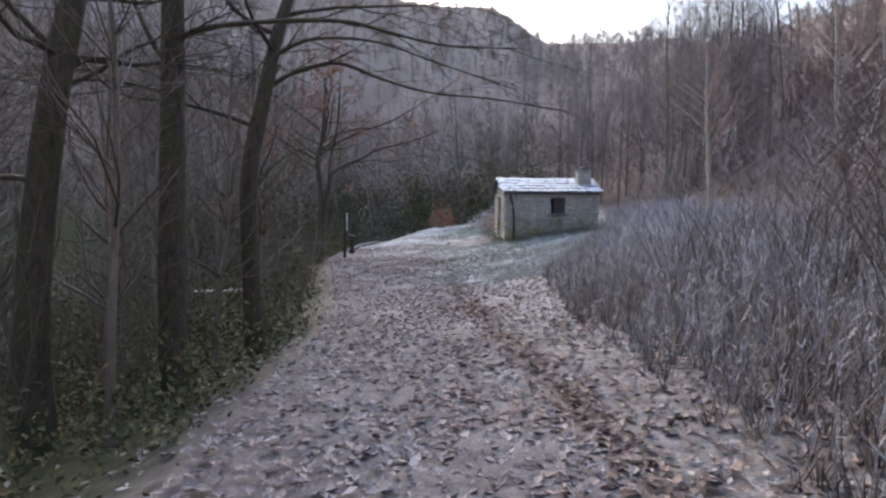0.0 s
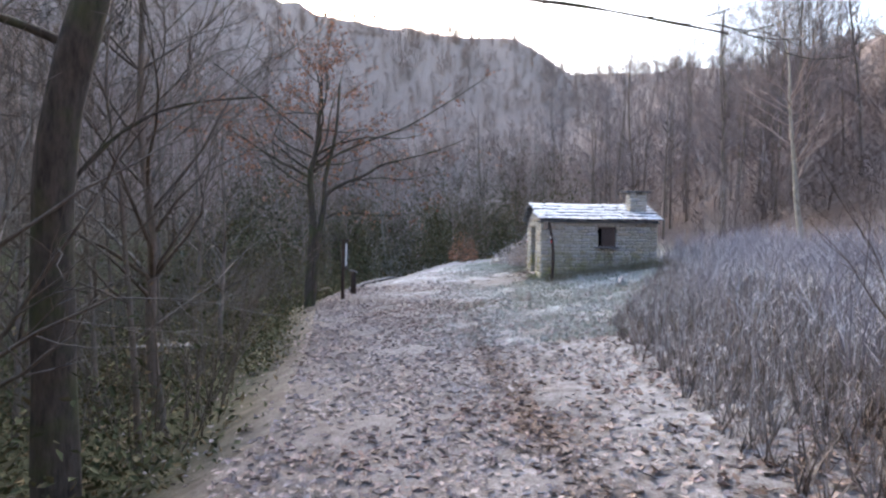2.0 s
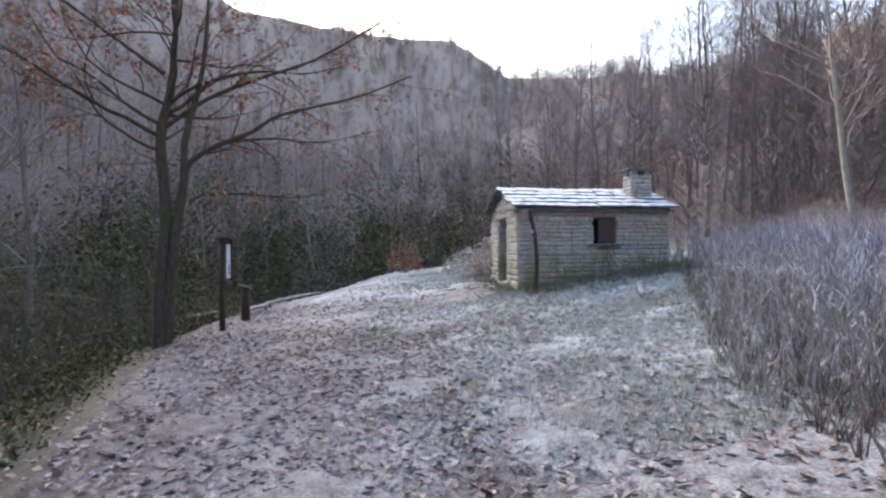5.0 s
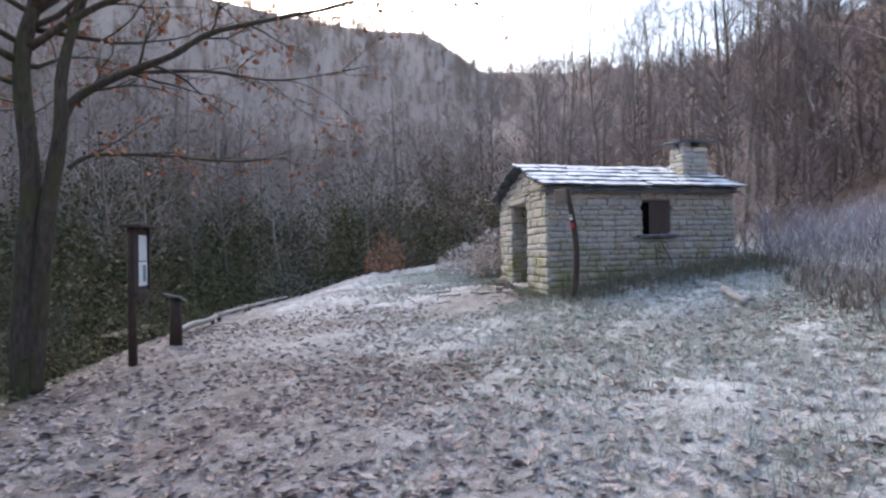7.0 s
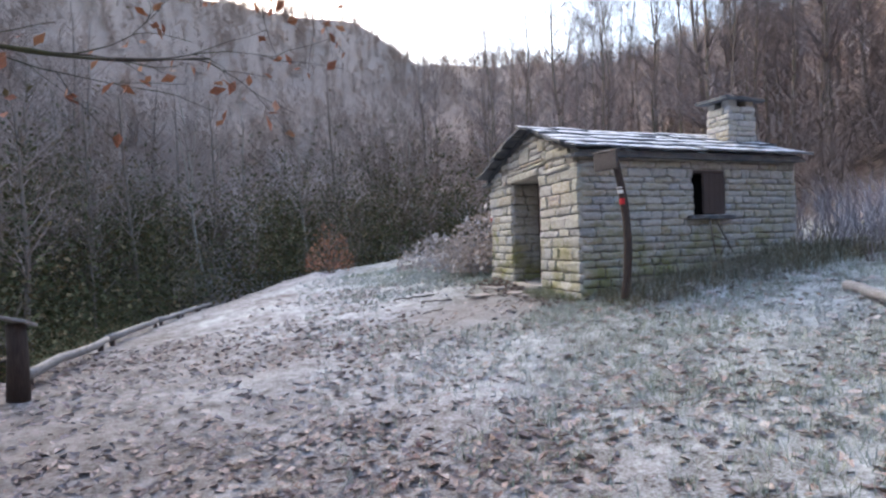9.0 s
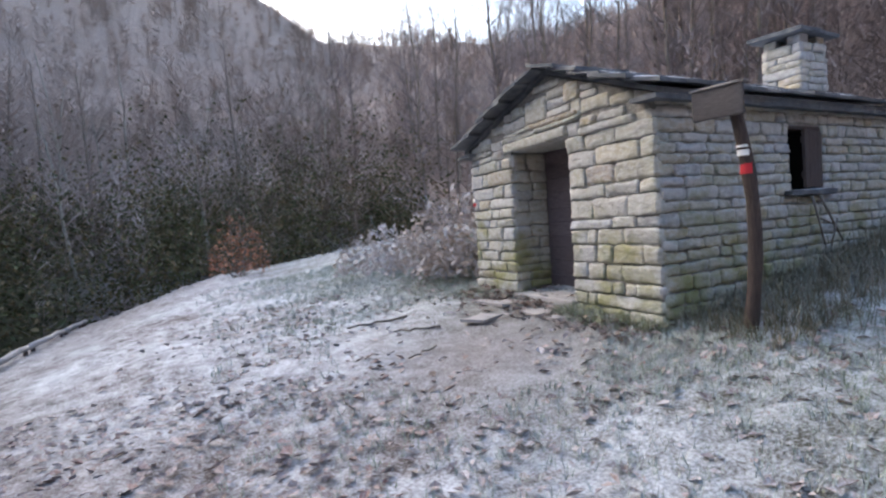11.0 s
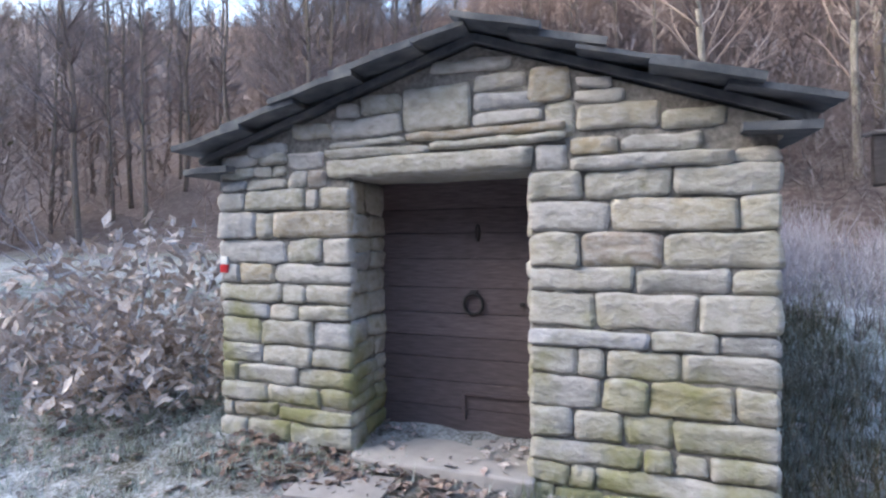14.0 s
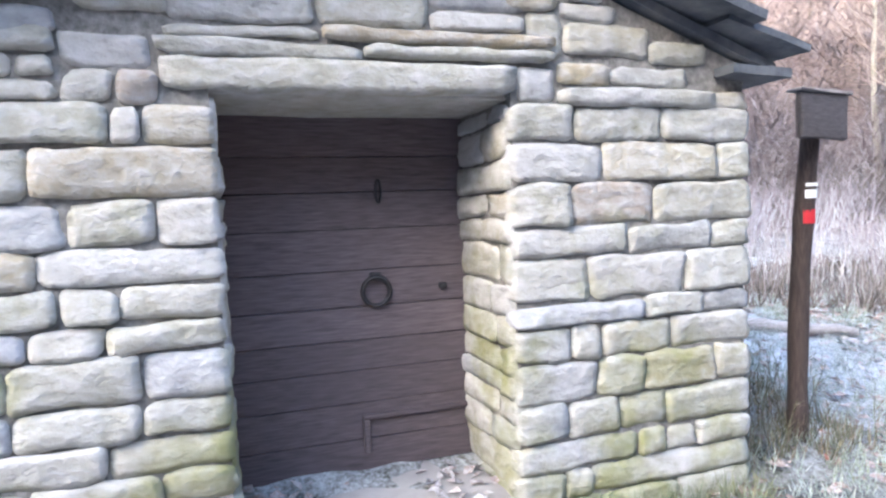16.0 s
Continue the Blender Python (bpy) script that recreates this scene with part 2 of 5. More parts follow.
# ---- mesh helpers ----
class Buf:
    def __init__(self):
        self.v, self.f = [], []

    def add(self, verts, faces):
        o = len(self.v)
        self.v.extend(verts)
        self.f.extend([tuple(i + o for i in f) for f in faces])

    def box(self, lo, hi, m=None):
        c = [Vector((x, y, z)) for z in (lo[2], hi[2]) for y in (lo[1], hi[1]) for x in (lo[0], hi[0])]
        if m:
            c = [m @ p for p in c]
        self.add([tuple(p) for p in c], [(0, 2, 3, 1), (4, 5, 7, 6), (0, 1, 5, 4), (2, 6, 7, 3), (0, 4, 6, 2), (1, 3, 7, 5)])

    def tube(self, pts, rad, n=5, cap=True):
        pts = [Vector(p) for p in pts]
        verts, faces, side = [], [], None
        for i, p in enumerate(pts):
            d = (pts[min(i + 1, len(pts) - 1)] - pts[max(i - 1, 0)]).normalized()
            if side is None:
                side = d.orthogonal().normalized()
            side = (side - d * side.dot(d)).normalized()
            other = d.cross(side)
            for k in range(n):
                a = 2 * math.pi * k / n
                verts.append(tuple(p + (side * math.cos(a) + other * math.sin(a)) * rad[i]))
        for i in range(len(pts) - 1):
            for k in range(n):
                a, b = i * n + k, i * n + (k + 1) % n
                faces.append((a, b, b + n, a + n))
        if cap:
            faces.append(tuple(range(n - 1, -1, -1)))
            faces.append(tuple(range((len(pts) - 1) * n, len(pts) * n)))
        self.add(verts, faces)

    def leaf(self, p, size, rng, flat=0.5, slim=0.6):
        """A folded leaf of two halves, lying about its middle p."""
        a, t, r = rng.uniform(0, 6.283), rng.uniform(-flat, flat), rng.uniform(-flat, flat)
        m = Matrix.Translation(p) @ Euler((t, r, a)).to_matrix().to_4x4()
        w, c = size * slim * 0.5, size * rng.uniform(0.02, 0.2)
        q = [(-size / 2, 0, 0), (-size * .1, w, c), (size / 2, 0, c * .4), (-size * .1, -w, c), (0, 0, -c * .2)]
        self.add([tuple(m @ Vector(x)) for x in q], [(0, 4, 1), (1, 4, 2), (0, 3, 4), (3, 2, 4)])

    def blade(self, p, d, w):
        s = Vector((-d.y, d.x, 0))
        s = s.normalized() * w if s.length > 1e-5 else Vector((w, 0, 0))
        self.add([tuple(p - s), tuple(p + s), tuple(p + d)], [(0, 1, 2)])

    def mesh(self, name, mat, smooth=True):
        me = bpy.data.meshes.new(name)
        me.from_pydata(self.v, [], self.f)
        me.materials.append(mat)
        if smooth:
            me.polygons.foreach_set("use_smooth", [True] * len(me.polygons))
        me.update()
        return me


def thing(name, place=(0, 0, 0), label="", category="", group="", kind=""):
    ob = new(name)
    ob.matrix_basis = Matrix.Translation(place)
    return tagged(ob, label, category, group, kind)


def part(name, data, material, parent, label="", m=None, smooth=True):
    """Links a bmesh, a Buf or a mesh as ONE mesh object under a thing or a part. Its coordinates are the parent's own."""
    if isinstance(data, Buf):
        me = data.mesh(name, material, smooth)
    elif isinstance(data, bmesh.types.BMesh):
        me = bpy.data.meshes.new(name)
        data.to_mesh(me)
        data.free()
        me.materials.append(material)
        me.polygons.foreach_set("use_smooth", [smooth] * len(me.polygons))
    else:
        me = data
    ob = new(name, me)
    ob.parent = parent
    if m is not None:
        ob.matrix_basis = m
    return tagged(ob, label)


def bevelled(lo, hi, bevel=0.01, rough=0.0, seed=0, cuts=0):
    """A box with bevelled, slightly worn edges."""
    rng = random.Random(seed)
    bm = bmesh.new()
    bmesh.ops.create_cube(bm, size=1)
    for v in bm.verts:
        v.co = Vector([l + (h - l) * (c + 0.5) for l, h, c in zip(lo, hi, v.co)])
    if cuts:
        bmesh.ops.subdivide_edges(bm, edges=bm.edges[:], cuts=cuts, use_grid_fill=True)
    if rough:
        for v in bm.verts:
            v.co += Vector([rng.uniform(-rough, rough) for _ in range(3)])
    edges = bm.edges[:] if not cuts else [e for e in bm.edges if len(e.link_faces) == 2 and e.calc_face_angle(0) > 0.6]
    bmesh.ops.bevel(bm, geom=edges, offset=bevel, segments=2, affect="EDGES", profile=0.6)
    return bm


# ---- the lie of the land ----
def soft(x, k=1.0):
    return k * np.logaddexp(0, np.asarray(x, float) / k)


def edge_x(y):
    """Where the path's outer edge breaks off to the wooded bank."""
    return np.interp(y, [-40, -24, -14, -8, -2, 4, 20, 40], [-0.7, -0.5, -0.55, -1.7, -2.9, -3.0, -3.3, -4.0])


def hill_rise(x, y):
    b = np.degrees(np.arctan2(x - 2, y))
    r = np.hypot(x - 2, y)
    e = np.interp(b, [-180, -120, -60, -30, -14, -4, 7, 13, 18, 24, 30, 45, 60, 90, 140, 180],
                  [24, 26, 31, 30.0, 27.0, 24.8, 21.4, 18.1, 18.4, 18.6, 17.2, 18.5, 21, 25, 24, 24])
    r1 = np.interp(b, [-180, -90, -30, 0, 30, 60, 100, 180], [80, 75, 95, 115, 112, 85, 70, 80])
    r0 = np.interp(b, [-180, -120, -60, -20, 0, 20, 45, 70, 110, 150, 180], [40, 18, 15, 22, 28, 28, 20, 11, 11, 20, 40])
    s = np.clip((r - r0) / (r1 - r0), 0, 1) ** 1.1
    past = np.clip((r - r1) / r1, 0, 3)
    wave = 1 + 0.05 * np.sin(b * 0.23) * np.sin(r * 0.06 + b * 0.1) * (s < 1)
    return r1 * np.tan(np.radians(e)) * s * (1 - 0.12 * past) * wave


def land(x, y):
    x, y = np.asarray(x, float), np.asarray(y, float)
    z = -0.84 + 0.045 * soft(-8.5 - y, 1.2)
    z = z + 0.14 * soft(np.minimum(x, 14) - 2.1, 0.5)
    z = z + 0.057 * (soft(y + 1.8, 0.5) - soft(y - 5.5, 0.8)) * np.clip((x + 4) / 4, 0.45, 1)
    z = z - 0.012 * np.clip(1.5 - x, 0, 6) * np.clip(y, 0, 26)
    z = z - 0.10 * soft(y - 21, 1.0) * np.clip((46 - y) / 10, 0, 1)
    out = np.clip(edge_x(y) - x, 0, None)
    z = z - 1.9 * (1 - np.exp(-out / 4.5)) - 0.012 * np.clip(out, 0, 25)
    # the little bank along the foot of the hut
    z = z + 0.10 * np.exp(-((x - 6.4) / 2.2) ** 2 - ((y - 1.2) / 0.6) ** 2)
    return z + hill_rise(x, y)


def ground_z(x, y):
    return float(land(x, y))


def spread(lo, hi, step, far, growth=1.13):
    mid = list(np.arange(lo, hi + step / 2, step))
    a, s = lo, step
    left, right = [], []
    while a > -far:
        s *= growth
        a -= s
        left.append(a)
    a, s = hi, step
    while a < far:
        s *= growth
        a += s
        right.append(a)
    return np.array(left[::-1] + mid + right)


def build_ground():
    xs, ys = spread(-6.0, 9.0, 0.16, 420), spread(-25.0, 12.0, 0.18, 420)
    gx, gy = np.meshgrid(xs, ys)
    gz = land(gx, gy)
    near = np.exp(-((gx - 1.5) / 9) ** 2 - ((gy + 6) / 22) ** 2)
    rng = np.random.RandomState(4)
    bump = sum(a * np.sin(gx * fx + gy * fy + p) for a, fx, fy, p in
               [(0.016, 2.1, 1.3, 0.3), (0.014, -1.7, 2.6, 1.1), (0.010, 4.6, -3.1, 2.0), (0.008, 5.9, 5.2, 0.7)])
    gz = gz + near * (bump + rng.uniform(-0.014, 0.014, gz.shape)) + (1 - near) * rng.uniform(-0.05, 0.05, gz.shape)
    nx, ny = len(xs), len(ys)
    idx = np.arange(nx * ny).reshape(ny, nx)
    quads = np.stack([idx[:-1, :-1], idx[:-1, 1:], idx[1:, 1:], idx[1:, :-1]], -1).reshape(-1, 4)
    me = bpy.data.meshes.new("ground")
    me.from_pydata(np.stack([gx, gy, gz], -1).reshape(-1, 3).tolist(), [], quads.tolist())
    me.polygons.foreach_set("use_smooth", [True] * len(me.polygons))
    me.materials.append(GROUND)
    out = edge_x(gy) - gx
    r = np.hypot(gx - 2, gy)
    # far blends in the haze-paled hillside colour with distance
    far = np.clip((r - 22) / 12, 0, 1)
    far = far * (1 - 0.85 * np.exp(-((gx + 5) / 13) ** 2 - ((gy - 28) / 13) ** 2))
    bare = np.exp(-((gx - 3.0) / 1.2) ** 2 - ((gy - 2.7) / 1.5) ** 2) * 0.9
    bare = np.maximum(bare, 0.55 * np.exp(-((gx - (1.0 + 0.02 * gy)) / 1.0) ** 2) * (gy < 1))
    moss = np.clip(out * 0.9 + 0.2, 0, 1) * (1 - far)
    moss = np.maximum(moss, 0.75 * np.clip((gx - 1.6) / 2, 0, 1) * np.clip((gy + 7) / 4, 0, 1) * (gx < 12))
    frost = np.clip(1.0 - out * 0.5, 0.08, 1) * np.clip(0.36 + gx * 0.13 + np.clip(gy + 10, 0, 20) * 0.022, 0.15, 0.95)
    frost = frost * np.clip((gy + 30) / 22, 0.4, 1)
    rut = np.exp(-((gx - np.interp(gy, [-24, -16.5, -14.5, -11, -8], [2.6, 2.15, 2.0, 1.75, 1.65])) / 0.16) ** 2) * np.clip((-5 - gy) / 2, 0, 1)
    frost, bare = frost * (1 - 0.9 * rut), bare * (1 - rut)
    frost = np.minimum(1.15, frost + 0.8 * np.exp(-((gx - 1.8) / 3.4) ** 2 - ((gy - 7.0) / 5.0) ** 2))
    frost = np.minimum(1.15, frost + 0.45 * np.clip((gx - 4.5) / 2, 0, 1) * np.clip((gy + 9) / 4, 0, 1) * np.clip((1.2 - gy) / 1.0, 0, 1) * np.clip((12 - gx) / 2, 0, 1))
    frost = frost * (1 - 0.6 * np.exp(-((gx - 4.1) / 0.6) ** 2 - ((gy - 3.2) / 1.7) ** 4))
    frost = frost * np.clip((13 - gx) / 3, 0.1, 1) * (1 - 0.7 * np.exp(-((gx - 6.2) / 2.2) ** 2 - ((gy - 1.5 - 0.095 * (gx - 4.4)) / 0.5) ** 2))
    frost = frost * (1 - 0.85 * bare * (gy > 1)) * (1 - far) + 0.06 * far
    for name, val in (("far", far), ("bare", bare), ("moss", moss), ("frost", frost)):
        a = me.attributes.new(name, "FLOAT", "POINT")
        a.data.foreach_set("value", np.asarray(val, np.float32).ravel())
    ob = new("ground", me)
    tagged(ob, "leaf-strewn frosted valley ground with mossy banks", "ground", kind="structure")


build_ground()

# ---- the stone hut ----
WX, EX, SY, NY = 4.42, 8.50, 1.80, 5.50      # faces of the four walls
DOOR_R, DOOR_L, DOOR_TOP, DOOR_X = 3.14, 4.36, 1.74, 4.95
RIDGE_Y, RIDGE_Z, EAVE_S, EAVE_N, EAVE_Z = 3.47, 2.58, 1.62, 5.70, 1.92
WALL_LOW = -0.75
hut = thing("stone_hut", (0, 0, 0), "small grey sandstone hut with frosted stone roof", "hut")


def roof_z(y):
    return RIDGE_Z - (RIDGE_Z - EAVE_Z) * ((RIDGE_Y - y) / (RIDGE_Y - EAVE_S) if y < RIDGE_Y else (y - RIDGE_Y) / (EAVE_N - RIDGE_Y))


def stone_mesh(w, h, depth, rng, back=0.06):
    nx, nz = max(5, min(11, int(w / 0.045))), max(4, min(6, int(h / 0.03)))
    seed = Vector((rng.uniform(0, 99), rng.uniform(0, 99), rng.uniform(0, 99)))
    b = Buf()
    verts = []
    tilt_u, tilt_v = rng.uniform(-0.02, 0.02), rng.uniform(-0.016, 0.016)
    skew = rng.uniform(-0.016, 0.016)
    rake_a, rake_b, bow = rng.uniform(-0.016, 0.016), rng.uniform(-0.016, 0.016), rng.uniform(-0.010, 0.010)
    for j in range(nz + 1):
        for i in range(nx + 1):
            fu, fv = i / nx, j / nz
            fu2, fv2 = 0.5 - 0.5 * math.cos(math.pi * fu), 0.5 - 0.5 * math.cos(math.pi * fv)
            u, v = w * (0.5 * fu + 0.5 * fu2), h * (0.5 * fv + 0.5 * fv2)
            e = min(u, w - u, 1.3 * v, 1.3 * (h - v))
            q = noise.noise(seed + Vector((u * 9, v * 13, 0)))
            q2 = noise.noise(seed + Vector((u * 28, v * 34, 5)))
            n = depth + 0.011 * q + 0.009 * q2 + 0.010 * round(2.2 * noise.noise(seed + Vector((u * 3.5, v * 16, 60)))) * 0.5 + tilt_u * (fu - 0.5) + tilt_v * (fv - 0.5)
            n -= 0.010 * max(0.0, 1 - e / 0.012) ** 2
            edge = i in (0, nx) or j in (0, nz)
            j1 = noise.noise(seed + Vector((u * 7, v * 7, 20))) * (0.017 if edge else 0.004)
            j2 = noise.noise(seed + Vector((u * 7, v * 7, 40))) * (0.017 if edge else 0.004)
            cornered = (i in (0, nx)) and (j in (0, nz))
            if cornered:
                j1 += 0.008 if i == 0 else -0.008
                j2 += 0.008 if j == 0 else -0.008
            j1 += (rake_a * (1 - fu) + rake_b * fu) * (fv - 0.5)
            j2 += bow * (4 * fu * (1 - fu) - 0.5) * min(1, w / 0.4)
            verts.append((u + j1, v + j2 + skew * (fu - 0.5), n))
    faces = [(j * (nx + 1) + i, j * (nx + 1) + i + 1, (j + 1) * (nx + 1) + i + 1, (j + 1) * (nx + 1) + i) for j in range(nz) for i in range(nx)]
    ring = [i for i in range(nx + 1)] + [(j + 1) * (nx + 1) - 1 for j in range(1, nz + 1)] + \
           [nz * (nx + 1) + i for i in range(nx - 1, -1, -1)] + [j * (nx + 1) for j in range(nz - 1, 0, -1)]
    base = len(verts)
    verts += [(verts[i][0], verts[i][1], -back) for i in ring]
    m = len(ring)
    faces += [(ring[(k + 1) % m], ring[k], base + k, base + (k + 1) % m) for k in range(m)]
    b.add(verts, faces)
    return b.mesh("stone", STONE)


def place_stone(wall, origin, U, N, u0, u1, z0, z1, rng, proud=0.02, label=""):
    gap = rng.uniform(0.003, 0.008)
    me = stone_mesh(max(0.05, u1 - u0 - 2 * gap), max(0.03, z1 - z0 - 2 * gap), proud + 0.003 + rng.uniform(-0.006, 0.012), rng)
    Z = Vector((0, 0, 1))
    m = Matrix((U, Z, N)).transposed().to_4x4()
    m.translation = Vector(origin) + U * (u0 + gap) + Z * (z0 + gap)
    ob = part("stone", me, STONE, wall, label, m)
    return ob


def courses(wall, origin, U, N, rows, u_start, u_width, rng, proud=0.02):
    """Rows of (bottom, top, the fractions where one stone ends and the next begins)."""
    for z0, z1, cuts in rows:
        marks = [0.0, *cuts, 1.0]
        for a, b in zip(marks, marks[1:]):
            place_stone(wall, origin, U, N, u_start + a * u_width, u_start + b * u_width, z0, z1 + rng.uniform(-0.006, 0.006), rng, proud)


def free_rows(wall, origin, U, N, u0, u1, z0, z1, rng, low=0.07, high=0.17, limit=None, holes=(), proud=0.02):
    z = z0
    while z < z1 - 0.03:
        h = min(rng.uniform(low, high), z1 - z)
        if z1 - z - h < 0.05:
            h = z1 - z
        a, b = u0, u1
        if limit:
            a, b = limit(z + h)
            a, b = max(u0, a), min(u1, b)
        u = a
        while u < b - 0.02:
            w = rng.uniform(0.16, 0.50) if h > 0.09 else rng.uniform(0.14, 0.42)
            if b - u - w < 0.12:
                w = b - u
            pieces = [(u, u + w)]
            for hu0, hu1, hz0, hz1 in holes:
                if z < hz1 - 0.015 and z + h > hz0 + 0.015:
                    cut = []
                    for p, q in pieces:
                        if q <= hu0 or p >= hu1:
                            cut.append((p, q))
                        else:
                            if hu0 - p > 0.05:
                                cut.append((p, hu0))
                            if q - hu1 > 0.05:
                                cut.append((hu1, q))
                    pieces = cut
            for p, q in pieces:
                place_stone(wall, origin, U, N, p, q, z, z + h, rng, proud)
            u += w
        z += h


CORE = 0.022
X, Y = Vector((1, 0, 0)), Vector((0, 1, 0))


def prism_wall(name, outline, axis, a, b, material, parent):
    """A wall slab from an outline in its own plane (across, z), between a and b along axis."""
    bm = bmesh.new()
    ring = [[bm.verts.new((t, u, z) if axis == "x" else (u, t, z)) for u, z in outline] for t in (a, b)]
    n = len(outline)
    bm.faces.new(ring[0])
    bm.faces.new(ring[1][::-1])
    for i in range(n):
        bm.faces.new((ring[0][i], ring[0][(i + 1) % n], ring[1][(i + 1) % n], ring[1][i]))
    bmesh.ops.recalc_face_normals(bm, faces=bm.faces[:])
    return part(name, bm, material, parent, smooth=False)


s_y, n_y = SY + CORE, NY - CORE
wall_w = prism_wall("wall", [(s_y, WALL_LOW), (DOOR_R - CORE, WALL_LOW), (DOOR_R - CORE, DOOR_TOP + CORE), (DOOR_L + CORE, DOOR_TOP + CORE),
                             (DOOR_L + CORE, WALL_LOW), (n_y, WALL_LOW), (n_y, roof_z(n_y) - 0.07), (RIDGE_Y, RIDGE_Z - 0.07), (s_y, roof_z(s_y) - 0.07)],
                    "x", WX + CORE, 5.04, MORTAR, hut)
wall_e = prism_wall("wall", [(s_y, WALL_LOW), (n_y, WALL_LOW), (n_y, roof_z(n_y) - 0.07), (RIDGE_Y, RIDGE_Z - 0.07), (s_y, roof_z(s_y) - 0.07)],
                    "x", EX - 0.45, EX - CORE, MORTAR, hut)
WIN_A, WIN_B, WIN_LO, WIN_HI = 6.42, 7.02, 0.96, 1.63
wall_s = thing("wall")
wall_s.parent = hut
for nm, lo, hi in (("wall_block", (5.04, s_y, WALL_LOW), (WIN_A - 0.03, s_y + 0.42, 1.93)), ("wall_block", (WIN_B + 0.03, s_y, WALL_LOW), (EX - 0.45, s_y + 0.42, 1.93)),
                   ("wall_block", (WIN_A - 0.03, s_y, WALL_LOW), (WIN_B + 0.03, s_y + 0.42, WIN_LO - 0.03)), ("wall_block", (WIN_A - 0.03, s_y, WIN_HI + 0.03), (WIN_B + 0.03, s_y + 0.42, 1.93))):
    q = Buf()
    q.box(lo, hi)
    part(nm, q, MORTAR, wall_s, smooth=False)
wall_n = thing("wall")
wall_n.parent = hut
q = Buf()
q.box((5.04, n_y - 0.42, WALL_LOW), (EX - 0.45, n_y, 1.93))
part("wall_block", q, MORTAR, wall_n, smooth=False)

rng = random.Random(11)
FW = (WX + CORE, NY, 0.0)                    # front wall: u runs from the north corner to the south one
LEFT_W, RIGHT_0, RIGHT_W = NY - DOOR_L, NY - DOOR_R, DOOR_R - SY
right_rows = [(-0.62, -0.40, [0.4, 0.75]), (-0.40, -0.165, [0.12, 0.32, 0.66]), (-0.165, -0.025, [0.18, 0.29]), (-0.025, 0.118, [0.49, 0.61, 0.74]),
              (0.118, 0.302, [0.2, 0.41, 0.61]), (0.302, 0.50, [0.32, 0.52, 0.84]), (0.50, 0.67, [0.22, 0.335, 0.64]),
              (0.67, 0.783, [0.52, 0.78]), (0.783, 0.995, [0.29, 0.70]), (0.995, 1.137, [0.46, 0.82]),
              (1.137, 1.34, [0.235, 0.57]), (1.34, 1.533, [0.36, 0.85]), (1.533, 1.703, [0.245, 0.61])]
left_rows = [(-0.62, -0.36, [0.5]), (-0.36, -0.16, [0.3, 0.68]), (-0.16, 0.0, [0.2, 0.55]), (0.0, 0.118, [0.10, 0.45]), (0.118, 0.26, [0.37, 0.76]), (0.26, 0.40, [0.13, 0.60]),
             (0.40, 0.55, [0.34, 0.71]), (0.55, 0.73, [0.33, 0.72]), (0.73, 0.855, [0.40, 0.62]), (0.855, 0.995, [0.49, 0.67]),
             (0.995, 1.137, [0.16, 0.44]), (1.137, 1.32, [0.53, 0.79]), (1.32, 1.52, [0.30, 0.44]), (1.52, 1.67, [0.21, 0.67, 0.77])]
courses(wall_w, FW, -Y, -X, left_rows, 0.0, LEFT_W, rng)
courses(wall_w, FW, -Y, -X, right_rows, RIGHT_0, RIGHT_W, rng)
def gable(z):
    a = NY - (RIDGE_Y + (EAVE_N - RIDGE_Y) * (RIDGE_Z - 0.05 - z) / (RIDGE_Z - EAVE_Z))
    b = NY - (RIDGE_Y - (RIDGE_Y - EAVE_S) * (RIDGE_Z - 0.05 - z) / (RIDGE_Z - EAVE_Z))
    return a, b


# the lintel, the long thin courses bowed over it and the larger gable stones: (from, to, bottom, top)
OVER_DOOR = [(0.95, 2.40, 1.735, 1.86), (2.40, 2.60, 1.705, 1.87), (0.93, 1.72, 1.86, 1.93), (1.72, 2.60, 1.875, 1.935), (0.97, 1.55, 1.93, 1.985), (1.55, 2.60, 1.94, 2.0),
             (0.62, 0.80, 1.67, 1.80), (0.80, 0.945, 1.67, 1.79), (0.62, 0.93, 1.80, 1.93),
             (2.61, 3.47, 1.69, 1.785), (3.47, 3.70, 1.69, 1.785), (2.61, 2.88, 1.785, 1.895), (2.89, 3.32, 1.785, 1.89)]
GABLE_STONES = [(0.98, 1.53, 1.99, 2.135), (1.54, 2.00, 2.005, 2.29), (2.01, 2.46, 2.005, 2.095), (2.01, 2.46, 2.095, 2.205), (2.47, 2.64, 1.90, 2.12), (2.65, 3.11, 1.93, 2.075),
                (1.22, 1.53, 2.14, 2.27), (2.02, 2.36, 2.21, 2.32), (2.37, 2.62, 2.12, 2.33), (2.63, 2.92, 2.08, 2.17), (2.64, 2.86, 2.17, 2.25)]
for u0, u1, z0, z1 in OVER_DOOR + GABLE_STONES:
    place_stone(wall_w, FW, -Y, -X, u0, u1, z0, z1, rng, 0.034 if u1 - u0 > 0.7 else 0.02)
free_rows(wall_w, FW, -Y, -X, 0.0, 0.62, 1.67, 1.94, rng, 0.07, 0.13, gable)
free_rows(wall_w, FW, -Y, -X, 0.25, 3.45, 1.90, 2.53, rng, 0.06, 0.12, gable, OVER_DOOR + GABLE_STONES)
